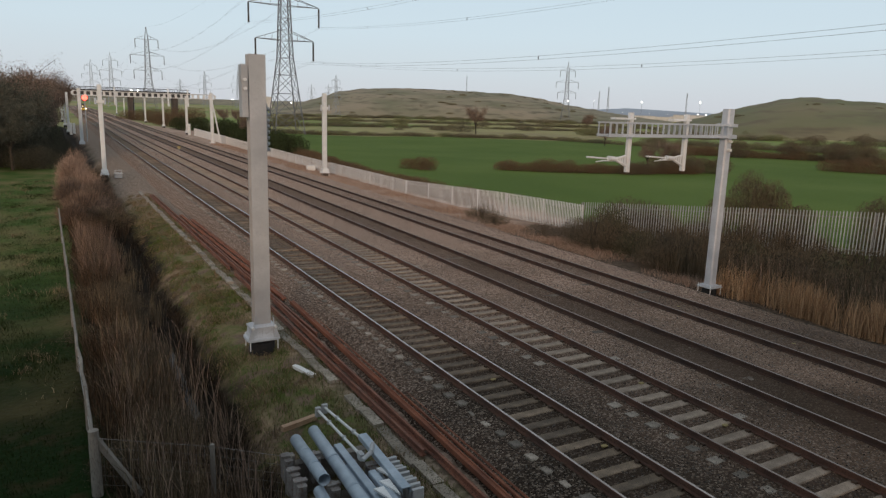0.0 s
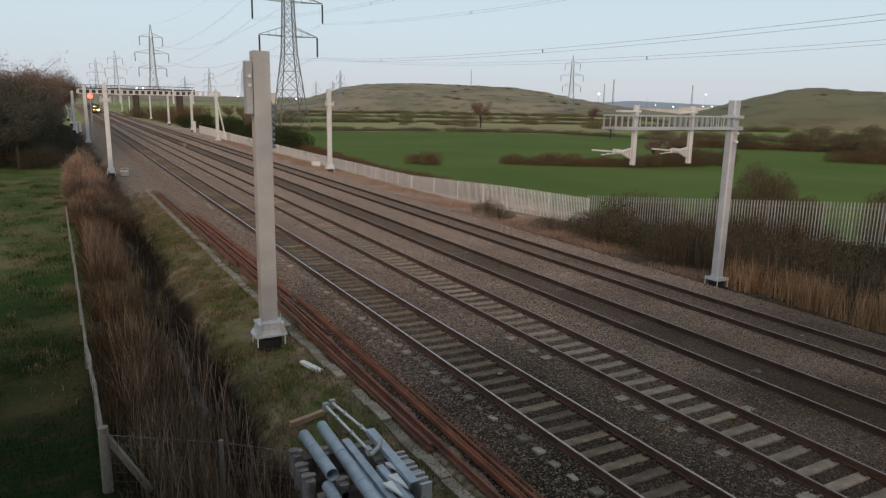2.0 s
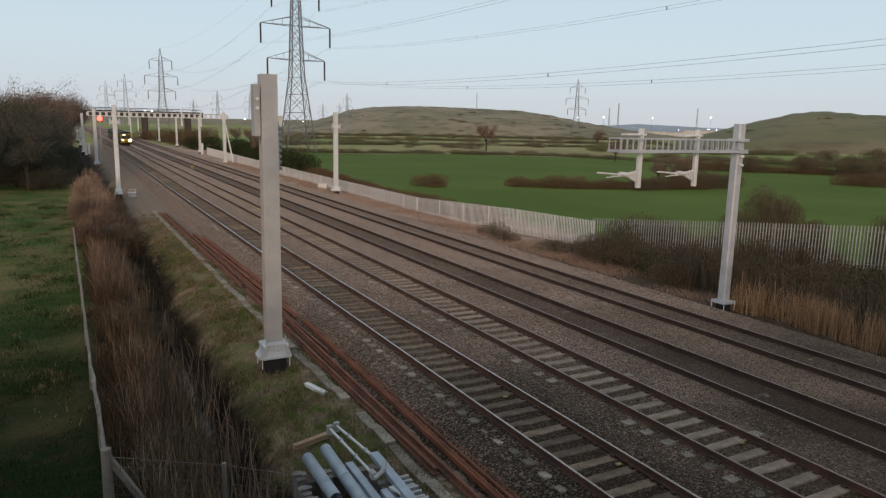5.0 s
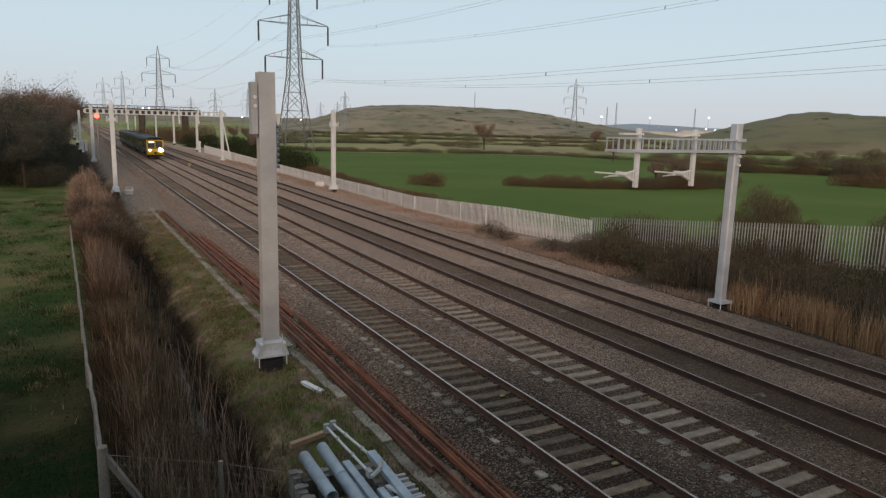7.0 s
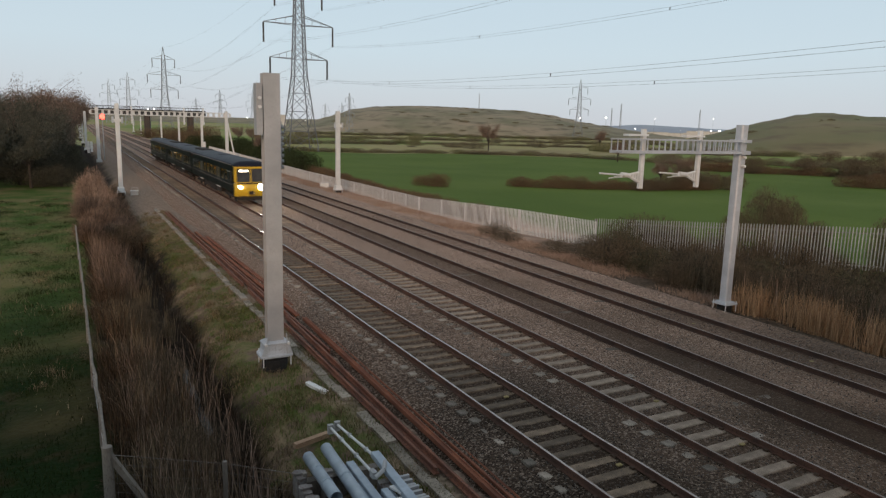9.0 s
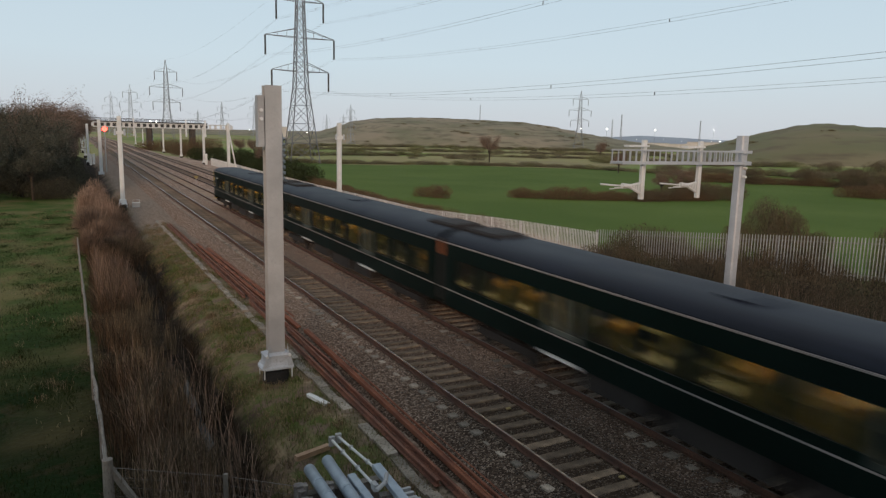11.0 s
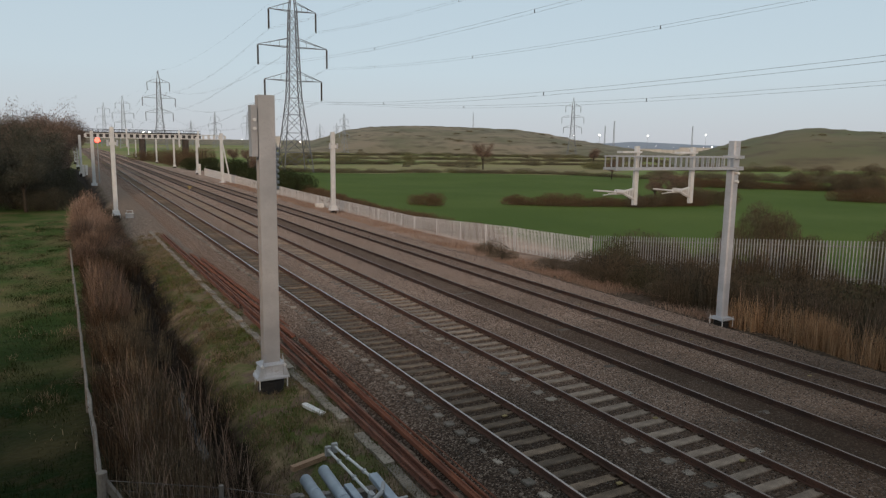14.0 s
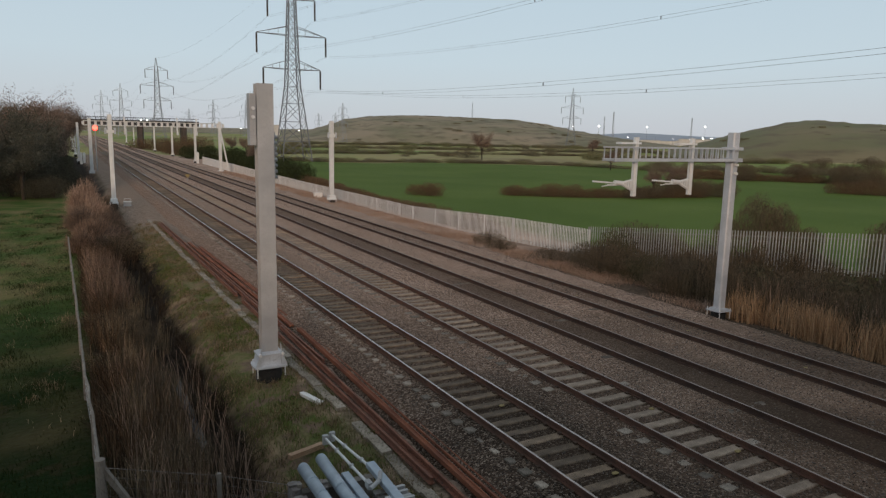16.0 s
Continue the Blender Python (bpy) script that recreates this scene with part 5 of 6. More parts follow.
# brambles in front of the fence
for x, y, s, h in ((26.2, 29.5, 1.6, 2.2), (27.6, 28, 1.8, 1.8), (28.4, 25.5, 2.0, 1.7), (29.5, 23, 2.0, 1.8), (27.5, 31.5, 1.6, 1.5), (30.2, 20.5, 2.2, 1.9), (28.2, 33.5, 1.4, 1.1), (31, 18, 2.2, 2.0), (29.6, 16, 2.0, 1.7), (30.5, 26, 2.0, 1.7), (26.0, 24.5, 1.2, 1.3), (26.2, 34.0, 1.2, 1.0), (25.4, 38.5, 1.1, 0.9), (26.3, 41.5, 1.3, 1.0), (31.4, 14, 2.0, 1.8), (28, 21.5, 1.8, 1.6)):
    bush_at(SCRUB_BUSH[rnd.randint(3)], x, y, ground_z(x, y) - 0.1, s, s, h, rnd.uniform(0, 360), "tangled bare brown bramble bush by the fence", "bush", "brambles along the fence")
BRAMBLE_BUSH = [bush_mesh("b", 131 + i, 1, 1, 1, 5200, BRAMBLE, 0.045, 10, 0.3) for i in range(2)]
for x, y, s, h in ((28.4, 30.6, 1.2, 2.9), (27.8, 29.8, 1.0, 2.2)):
    bush_at(BRAMBLE_BUSH[rnd.randint(2)], x, y, ground_z(x, y) - 0.1, s, s, h, rnd.uniform(0, 360), "dark rounded evergreen bush near the fence", "bush", "dark bushes")
for x, y, s, h in ((49.9, 37.3, 1.9, 4.9), (51.6, 36.4, 1.6, 4.1), (47.8, 38.4, 1.3, 3.0), (49.0, 26.3, 1.7, 4.2), (53.4, 35.2, 1.4, 2.2), (36.0, 33.5, 1.4, 2.0)):
    bush_at(DULL_BUSH, x, y, ground_z(x, y) - 0.1, s, s, h, rnd.uniform(0, 360), "dull olive-brown bush beyond the fence", "bush", "field-side bushes")
for x, y, s, h in ((30.5, 22.2, 1.6, 2.3), (31.6, 20.0, 1.7, 2.4), (32.6, 18.0, 1.8, 2.6), (31.0, 24.2, 1.5, 2.2), (33.2, 16.2, 1.8, 2.6), (29.8, 19.0, 1.4, 2.0), (30.2, 28.0, 1.5, 2.0), (31.0, 16.0, 1.6, 2.1), (29.6, 30.5, 1.4, 1.7)):
    bush_at(SCRUB_BUSH[rnd.randint(3)], x, y, ground_z(x, y) - 0.1, s, s, h, rnd.uniform(0, 360), "tall bare brown bramble against the fence", "bush", "brambles along the fence")
for i in range(26):
    t = rnd.uniform(0, 1)
    x, y = 31.5 + 9 * t + rnd.uniform(0.8, 3.5), 36.5 - 21 * t + rnd.uniform(0, 3)
    s = rnd.uniform(1.2, 2.0)
    bush_at(SCRUB_BUSH[rnd.randint(3)], x, y, ground_z(x, y) - 0.1, s, s, s * rnd.uniform(0.9, 1.5), rnd.uniform(0, 360), "bare brown scrub behind the palisade fence", "bush", "scrub behind the fence")
for i in range(16):
    x, y = rnd.uniform(26.3, 30.5), rnd.uniform(9, 26)
    s = rnd.uniform(0.9, 1.5)
    bush_at(SCRUB_BUSH[rnd.randint(3)], x, y, ground_z(x, y) - 0.1, s, s, s * rnd.uniform(1.1, 1.7), rnd.uniform(0, 360), "tangled bare brown bramble bush by the fence", "bush", "brambles along the fence")
for x, y, s, h in ((27.2, 27.0, 1.3, 1.7), (28.6, 24.0, 1.4, 1.9), (29.2, 21.5, 1.5, 2.1), (28.0, 20.0, 1.2, 1.6), (30.0, 18.2, 1.6, 2.2), (28.8, 17.0, 1.3, 1.7), (30.8, 15.0, 1.6, 2.2), (29.0, 13.6, 1.4, 1.8), (27.4, 15.6, 1.1, 1.4), (30.4, 12.0, 1.5, 2.0), (27.0, 23.4, 1.1, 1.3), (32.2, 14.0, 1.5, 2.3)):
    bush_at(BRAMBLE_BUSH[rnd.randint(2)], x, y, ground_z(x, y) - 0.1, s, s, h, rnd.uniform(0, 360), "olive-green bramble thicket below the palisade fence", "bush", "brambles along the fence")
for x, y, s, h in ((34.0, 25.4, 1.5, 3.0), (33.2, 26.6, 1.3, 2.6), (34.9, 23.6, 1.4, 2.9), (35.6, 22.0, 1.1, 2.3), (32.0, 28.4, 1.1, 2.2)):
    bush_at(FENCE_PLUME, x, y, ground_z(x, y) - 0.1, s, s, h, rnd.uniform(0, 360), "fine bare brown shrub against the palisade fence", "bush", "shrubs against the fence")
# scrub down in the ditch
for y in np.arange(11, 46, 1.35):
    sc = rnd.uniform(0.5, 0.95)
    bush_at(SCRUB_BUSH[rnd.randint(3)], 1.2 + rnd.uniform(-0.7, 0.8), y, -1.45, sc, sc * 1.3, sc * rnd.uniform(1.0, 1.7), rnd.uniform(0, 360), "low bare scrub in the ditch", "bush", "ditch scrub")
for y in (49, 58, 67, 76):
    bush_at(SCRUB_BUSH[rnd.randint(3)], 2.4 + rnd.uniform(-0.3, 0.4), y, -1.5, 1.1, 1.8, 1.6 + rnd.uniform(0, 0.6), rnd.uniform(0, 360), "brown bare scrub beside the tracks", "bush", "trackside scrub")
PLUMES = [plume_mesh(201, 9000, PINK_REED), plume_mesh(202, 9000, TWIG), plume_mesh(203, 9000, TAWNY)]
for x, y, s, h, k in ((1.2, 70, 1.8, 3.9, 0), (0.6, 66, 1.7, 3.4, 0), (2.0, 66, 1.7, 2.9, 0), (1.5, 62, 1.9, 2.8, 0), (2.6, 61, 1.6, 2.4, 2), (0.5, 58, 1.8, 2.5, 1), (1.8, 56, 1.7, 2.3, 2), (2.8, 54, 1.5, 2.0, 1), (1.0, 52, 1.6, 2.2, 2), (2.2, 50, 1.5, 2.0, 1), (0.4, 48, 1.4, 1.9, 2), (3.2, 58, 1.2, 1.7, 2), (3.0, 66, 1.4, 2.2, 1)):
    bush_at(PLUMES[k], x, y, ground_z(x, y) - 0.1, s, s, h, rnd.uniform(0, 360), ("tall feathery pinkish bare shrub beside the tracks", "brown feathery bare shrub beside the tracks", "low brown bare shrub by the ditch")[k], "bush", "feathery shrubs")
blades("reed_bed", PINK_REED, "pale feathery reed plumes in the ditch", "reeds", scatter(900, 0.8, 3.4, 10, 24, 23), 0.7, 1.7, 0.013, 0.2, 10)


def tree_mesh(seed, h, spread, n_twig, m):
    rnd = np.random.RandomState(seed)
    t = Geo()
    t.tube((0, 0, -0.5), (0.1, 0, h * 0.35), 0.025 * h, 0.017 * h, 8)
    tips = []
    for i in range(11):
        a = i * 2.4 + rnd.uniform(-0.4, 0.4)
        z = h * (0.22 + 0.02 * i)
        r = spread * rnd.uniform(0.45, 0.95)
        top = Vector((math.cos(a) * r, math.sin(a) * r, h * rnd.uniform(0.55, 0.98) * (1.08 - 0.25 * r / spread)))
        mid = Vector((top.x * 0.45, top.y * 0.45, z + (top.z - z) * 0.6))
        t.tube((0.05, 0, z), mid, 0.011 * h, 0.007 * h, 5).tube(mid, top, 0.007 * h, 0.002 * h, 4)
        tips += [(mid, top)] * 3
        for k in range(3):
            b = mid.lerp(top, rnd.uniform(0.1, 0.8))
            e = b + Vector(rnd.normal(0, 1, 3)) * spread * 0.28 + Vector((0, 0, 0.1 * h))
            t.tube(b, e, 0.004 * h, 0.0015 * h, 3)
            tips.append((b, e))
    g = Geo()
    for i in range(n_twig):
        a, b = tips[rnd.randint(len(tips))]
        p = a.lerp(b, rnd.uniform(0.1, 1.1)) + Vector(rnd.uniform(-1, 1, 3)) * spread * 0.19
        d = (Vector(rnd.normal(0, 1, 3)) + Vector((0, 0, 0.8))).normalized() * rnd.uniform(0.2, 0.6) * h * 0.032
        e = Vector(rnd.normal(0, 1, 3)).normalized() * 0.0024 * h * rnd.uniform(0.6, 2.0)
        o = len(g.v)
        g.v += [tuple(p - d), tuple(p + e), tuple(p + d), tuple(p - e)]
        g.f.append((o, o + 1, o + 2, o + 3))
        g.m.append(0)
    return t.mesh("trunk", BARK), g.mesh("crown", m)


TREES = [tree_mesh(61 + i, 10, 4.2, 17000, TWIG) for i in range(3)]
DARK_TREES = [tree_mesh(65 + i, 10, 4.4, 19000, TWIG_DARK) for i in range(2)]


def tree_at(meshes, x, y, s, turn, label, group):
    t = tagged(new("tree"), label, "tree", group)
    t.matrix_basis = pose(x, y, ground_z(x, y), 0, 0, turn)
    for nm, me in zip(("trunk", "crown"), meshes):
        q = new(nm, me)
        q.parent = t
        q.scale = (s, s, s)
    return t


# wood along the left of the line
for x, y, s in ((-4.5, 88, 0.80), (-3.5, 155, 1.28), (-1.4, 186, 1.3), (-3.0, 150, 1.1), (-0.4, 204, 1.4), (-5, 135, 1.25), (-2.5, 120, 1.0), (-9, 86, 0.95), (-15, 90, 1.1), (-3.2, 97, 0.8), (-6, 101, 1.0), (-12, 104, 1.15), (-20, 98, 1.15), (-4.0, 112, 0.95), (-8, 118, 1.15), (-5, 128, 1.1), (-14, 124, 1.2), (-4, 146, 1.0), (-7, 142, 1.2), (-4.5, 163, 1.1), (-9, 165, 1.3), (-5, 188, 1.2), (-4, 212, 1.25), (-10, 195, 1.35), (-7, 250, 1.3), (-12, 280, 1.4), (-22, 130, 1.3), (-26, 110, 1.2), (-3, 300, 1.3), (-6, 350, 1.4)):
    tree_at(DARK_TREES[rnd.randint(2)] if y < 118 else TREES[rnd.randint(3)], x, y, s * rnd.uniform(0.86, 1.06), rnd.uniform(0, 360), "bare winter tree in a dark trackside wood", "trees of the wood")
for i in range(40):
    x, y = rnd.uniform(-24, -2.4), rnd.uniform(82, 112)
    s = rnd.uniform(1.8, 3.0)
    bush_at(WOOD_BUSH[rnd.randint(2)], x, y, ground_z(x, y), s, s, s * rnd.uniform(1.0, 1.6), rnd.uniform(0, 360), "dark bare undergrowth at the edge of the wood", "bush", "undergrowth of the wood")

for i in range(14):
    x, y = rnd.uniform(-9, -3.0), rnd.uniform(112, 165)
    s = rnd.uniform(2.2, 3.2)
    bush_at(WOOD_BUSH[rnd.randint(2)], x, y, ground_z(x, y), s, s, s * rnd.uniform(1.2, 1.9), rnd.uniform(0, 360), "dark bare undergrowth at the edge of the wood", "bush", "undergrowth of the wood")


for x, y, s, h in ((-1.6, 88, 1.7, 2.6), (-0.4, 94, 1.5, 2.4), (0.6, 100, 1.4, 2.2), (-2.4, 97, 2.0, 3.4), (-1.2, 104, 2.0, 3.2), (0.3, 110, 1.6, 2.6), (-1.0, 117, 2.0, 3.6), (-1.4, 126, 2.1, 4.2), (-0.8, 135, 1.8, 3.6), (1.6, 92, 1.0, 1.6), (2.4, 84, 0.9, 1.4)):
    bush_at(WOOD_BUSH[rnd.randint(2)], x, y, ground_z(x, y) - 0.1, s, s, h, rnd.uniform(0, 360), "dark bare undergrowth at the edge of the wood", "bush", "undergrowth of the wood")


def hedge(points, h, w, label, stepping=None):
    """A hedge of many clumps, one thing from end to end."""
    hd = tagged(new("hedge"), label, "hedge", "field hedges")
    for (xa, ya), (xb, yb) in zip(points, points[1:]):
        ln = math.hypot(xb - xa, yb - ya)
        n = max(1, int(ln / (w * (stepping or 0.72))))
        for i in range(n):
            t = (i + rnd.uniform(0.2, 0.8)) / n
            x, y = xa + (xb - xa) * t, ya + (yb - ya) * t
            far = math.hypot(x, y) > 200
            if far and rnd.uniform() < 0.12:
                continue
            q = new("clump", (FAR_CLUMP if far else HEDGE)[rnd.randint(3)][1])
            q.parent = hd
            k = rnd.uniform(0.55, 1.1) if far else rnd.uniform(0.7, 1.25)
            q.matrix_basis = pose(x, y, ground_z(x, y) - 0.2, 0, 0, rnd.uniform(0, 360)) @ Matrix.Diagonal((w, w, h * k, 1))
    return hd


def at(az, d):
    return (d * math.sin(radians(az)), d * math.cos(radians(az)))


hedge([(31.6, 49), (30.6, 54), (30.2, 60), (31, 75), (33, 95), (36, 130), (38, 170), (40, 225)], 1.5, 1.6, "low dark hedge behind the palisade fence")
hedge([at(26, 104), at(28, 102)], 1.8, 1.6, "isolated dark hedge clump in the green field")
hedge([at(33.5, 107), at(38, 108), at(44, 112), at(49, 118)], 1.9, 1.8, "brown overgrown hedge across the green field")
hedge([at(12, 224), at(18, 226), at(24, 226), at(29.5, 226), at(33, 228)], 1.7, 2.4, "dark hedge at the end of the green field")
hedge([at(30, 224), at(38, 228), at(45, 210), at(50, 190)], 1.6, 2.4, "dark hedge along the far side of the green field")
hedge([at(48, 168), at(53, 172), at(58, 178), at(66, 182)], 2.0, 2.4, "brown hedge before the green hill")
hedge([at(57.8, 142), at(62, 144), at(66, 150)], 2.4, 2.2, "brown hedge in the field beside the fence")
hedge([at(45, 235), at(52, 230), at(58, 225), at(66, 220)], 2.6, 3.4, "dark thick hedge below the green hill")
hedge([at(12, 290), at(20, 300), at(26, 310)], 2.2, 3.6, "far dark hedge between fields")
hedge([at(24, 330), at(30, 340), at(36, 340), at(42, 350)], 1.6, 3.0, "far dark hedge between rough fields")
hedge([at(15, 420), at(24, 430), at(33, 440), at(40, 450), at(46, 470)], 2.2, 4.5, "far line of dark scrub before the hill")
hedge([at(40, 300), at(48, 310), at(55, 320)], 3.0, 4.2, "far dark scrub line")
hedge([at(17, 560), at(26, 580), at(36, 590), at(45, 620)], 3.2, 6.0, "line of far trees at the foot of the hill")
for az, d, s in ((13.2, 170, 0.6), (14.2, 165, 0.55), (42.0, 200, 0.6), (45.4, 120, 0.45), (47.0, 118, 0.5), (31.6, 262, 1.05), (40.5, 330, 0.9), (12.6, 260, 0.7), (11.5, 280, 0.7)):
    x, y = at(az, d)
    tree_at(TREES[rnd.randint(3)], x, y, s, rnd.uniform(0, 360), "small bare bushy tree in a field", "field trees")
for x, y, s, h in ((30.5, 118, 3.0, 3.6), (33, 112, 3.4, 4.0), (34, 124, 3.4, 4.2), (31, 135, 3.0, 3.6), (35, 145, 3.5, 3.8), (33, 165, 3.4, 4), (38, 180, 3.6, 4), (30, 205, 3.0, 4), (36, 210, 4, 4.5), (44, 215, 4, 4.5), (52, 218, 4, 4)):
    bush_at(LEAF_BUSH[rnd.randint(2)], x, y, ground_z(x, y) - 0.2, s, s, h, rnd.uniform(0, 360), "large dark green bush beyond the fence", "bush", "dark bushes")

for az, d, w, h in ((45.2, 112, 2.0, 2.4), (46.4, 115, 2.2, 3.0), (47.4, 117, 2.4, 3.8), (48.6, 118, 2.4, 3.4), (49.6, 121, 2.2, 2.8), (44.0, 110, 1.8, 2.4), (50.8, 120, 2.0, 3.0), (52.0, 168, 3.0, 4.2), (55.5, 176, 3.2, 4.6), (58.6, 172, 3.4, 5.2), (60.4, 166, 3.2, 4.6), (57.0, 236, 4.0, 5.0), (60.0, 240, 4.4, 5.6)):
    x, y = at(az, d)
    bush_at(DULL_BUSH, x, y, ground_z(x, y) - 0.2, w, w, h, rnd.uniform(0, 360), "tall bare brown scrub in the field hedge", "bush", "hedgerow scrub")
for i in range(90):
    az, d = rnd.uniform(13, 62), rnd.uniform(235, 640)
    x, y = at(az, d)
    s = rnd.uniform(2.0, 5.0)
    bush_at(FAR_CLUMP[rnd.randint(3)], x, y, ground_z(x, y) - 0.2, s * rnd.uniform(1, 2.2), s, s * rnd.uniform(0.5, 0.9), rnd.uniform(0, 360), "brown scrub bush on the rough far pasture", "bush", "far scrub")
for x, y, s in ((24, 284, 4.5), (29, 282, 5), (34, 285, 5), (40, 284, 5.5), (47, 286, 5.5), (31, 262, 4), (38, 258, 4.5), (30, 236, 3.5)):
    bush_at(HEDGE[rnd.randint(3)], x, y, -2.2, s, s, s * 1.25, rnd.uniform(0, 360), "olive scrub on the bank before the far bridge", "bush", "bank scrub")

for i in range(76):
    far_hill = i < 56
    az = rnd.uniform(19, 41) if far_hill else rnd.uniform(50, 63)
    d = rnd.uniform(700, 945) if far_hill else rnd.uniform(385, 555)
    s = rnd.uniform(1.5, 4.5) * (1.0 if far_hill else 0.6)
    x, y = at(az, d)
    z = HILLS["hill_far" if far_hill else "hill_near"](az, d)
    bush_at(HILL_BUSH, x, y, z - 0.8, s * rnd.uniform(1, 1.8), s, s * rnd.uniform(0.4, 0.7), -az + rnd.uniform(-15, 15), "low brown scrub on the hillside", "bush", "hillside scrub")

# water in the ditch
wt = Geo().add([(2.74, 18.5, -1.71), (2.95, 18.9, -1.71), (3.0, 24.5, -1.71), (2.72, 23.6, -1.71)], [(0, 1, 2, 3)]).make("ditch_water", WATER)
tagged(wt, "still dull water at the bottom of the ditch", "water", kind="structure")

# ---- lineside clutter ----
def trough(y0, y1, x, label):
    t = tagged(new("cable_trough"), label, "cable trough", "cable trough runs")
    lid = Geo().box(-0.13, 0.13, -0.47, 0.47, -0.06, 0.03, 0, 0.015).mesh("lid", CONCRETE)
    n = int((y1 - y0) / 0.98)
    for i in range(n):
        y = y0 + i * 0.98 + 0.5
        xx = lerp_table(y, x)
        if y < 26 and random.random() < 0.28:
            continue
        piece("lid", lid, t, pose(xx + random.uniform(-0.02, 0.02), y, ground_z(xx, y) + 0.05 + random.uniform(-0.03, 0.02), random.uniform(-1.5, 1.5), random.uniform(-2, 2), random.uniform(-2, 2)))


trough(8, 62, [(8, 6.15), (14, 6.2), (20, 6.08), (29, 5.9), (62, 5.6)], "row of lichened concrete trough lids in the grass")


def loose_rail(x0, y0, x1, y1, z, label, m, roll):
    ln = math.hypot(x1 - x0, y1 - y0)
    ob = new("scrap_rail", rail_mesh(0, ln, m, m))
    ob.matrix_basis = pose(x0, y0, z, 0, roll, -math.degrees(math.atan2(x1 - x0, y1 - y0)))
    tagged(ob, label, "rail", "scrap rails")


for x0, y0, x1, y1, z, roll in ((7.06, 6, 7.33, 24.5, -0.34, 84), (7.19, 6.5, 7.44, 23.8, -0.37, -82), (7.20, 25, 6.72, 47, -0.35, 78), (7.34, 26.5, 6.90, 45, -0.36, -80)):
    loose_rail(x0, y0, x1, y1, z, "long red-rusted rail lying on its side along the cess", RAIL_OLD, roll)
for x0, y0, x1, y1, z, roll in ((6.62, 5, 6.72, 25, -0.29, 3), (6.44, 12.1, 6.36, 30, -0.31, -4), (6.88, 20.5, 6.60, 39, -0.29, 4), (6.68, 26, 6.20, 58, -0.30, 2), (6.34, 31, 6.00, 58, -0.31, -3)):
    loose_rail(x0, y0, x1, y1, z, "long brown-rusted rail lying beside the trough", RAIL_BROWN, roll)

ws = tagged(new("cable_duct_offcut"), "broken white plastic duct lying on the grass", "offcut")
ws.matrix_basis = pose(5.66, 18.0, ground_z(5.66, 18.0) + 0.06, 0, 0, 16)
Geo().box(-0.08, 0.08, -0.5, 0.5, -0.04, 0.05, 0, 0.02).make("body", WHITE, ws)
pk = tagged(new("timber_plank"), "orange-brown timber plank lying on the grass", "plank")
pk.matrix_basis = pose(4.6, 15.05, ground_z(4.6, 15.05) + 0.1, 0, 0, 18)
Geo().box(-0.48, 0.48, -0.07, 0.07, -0.06, 0.06, 0, 0.01).make("body", PLANK, pk)


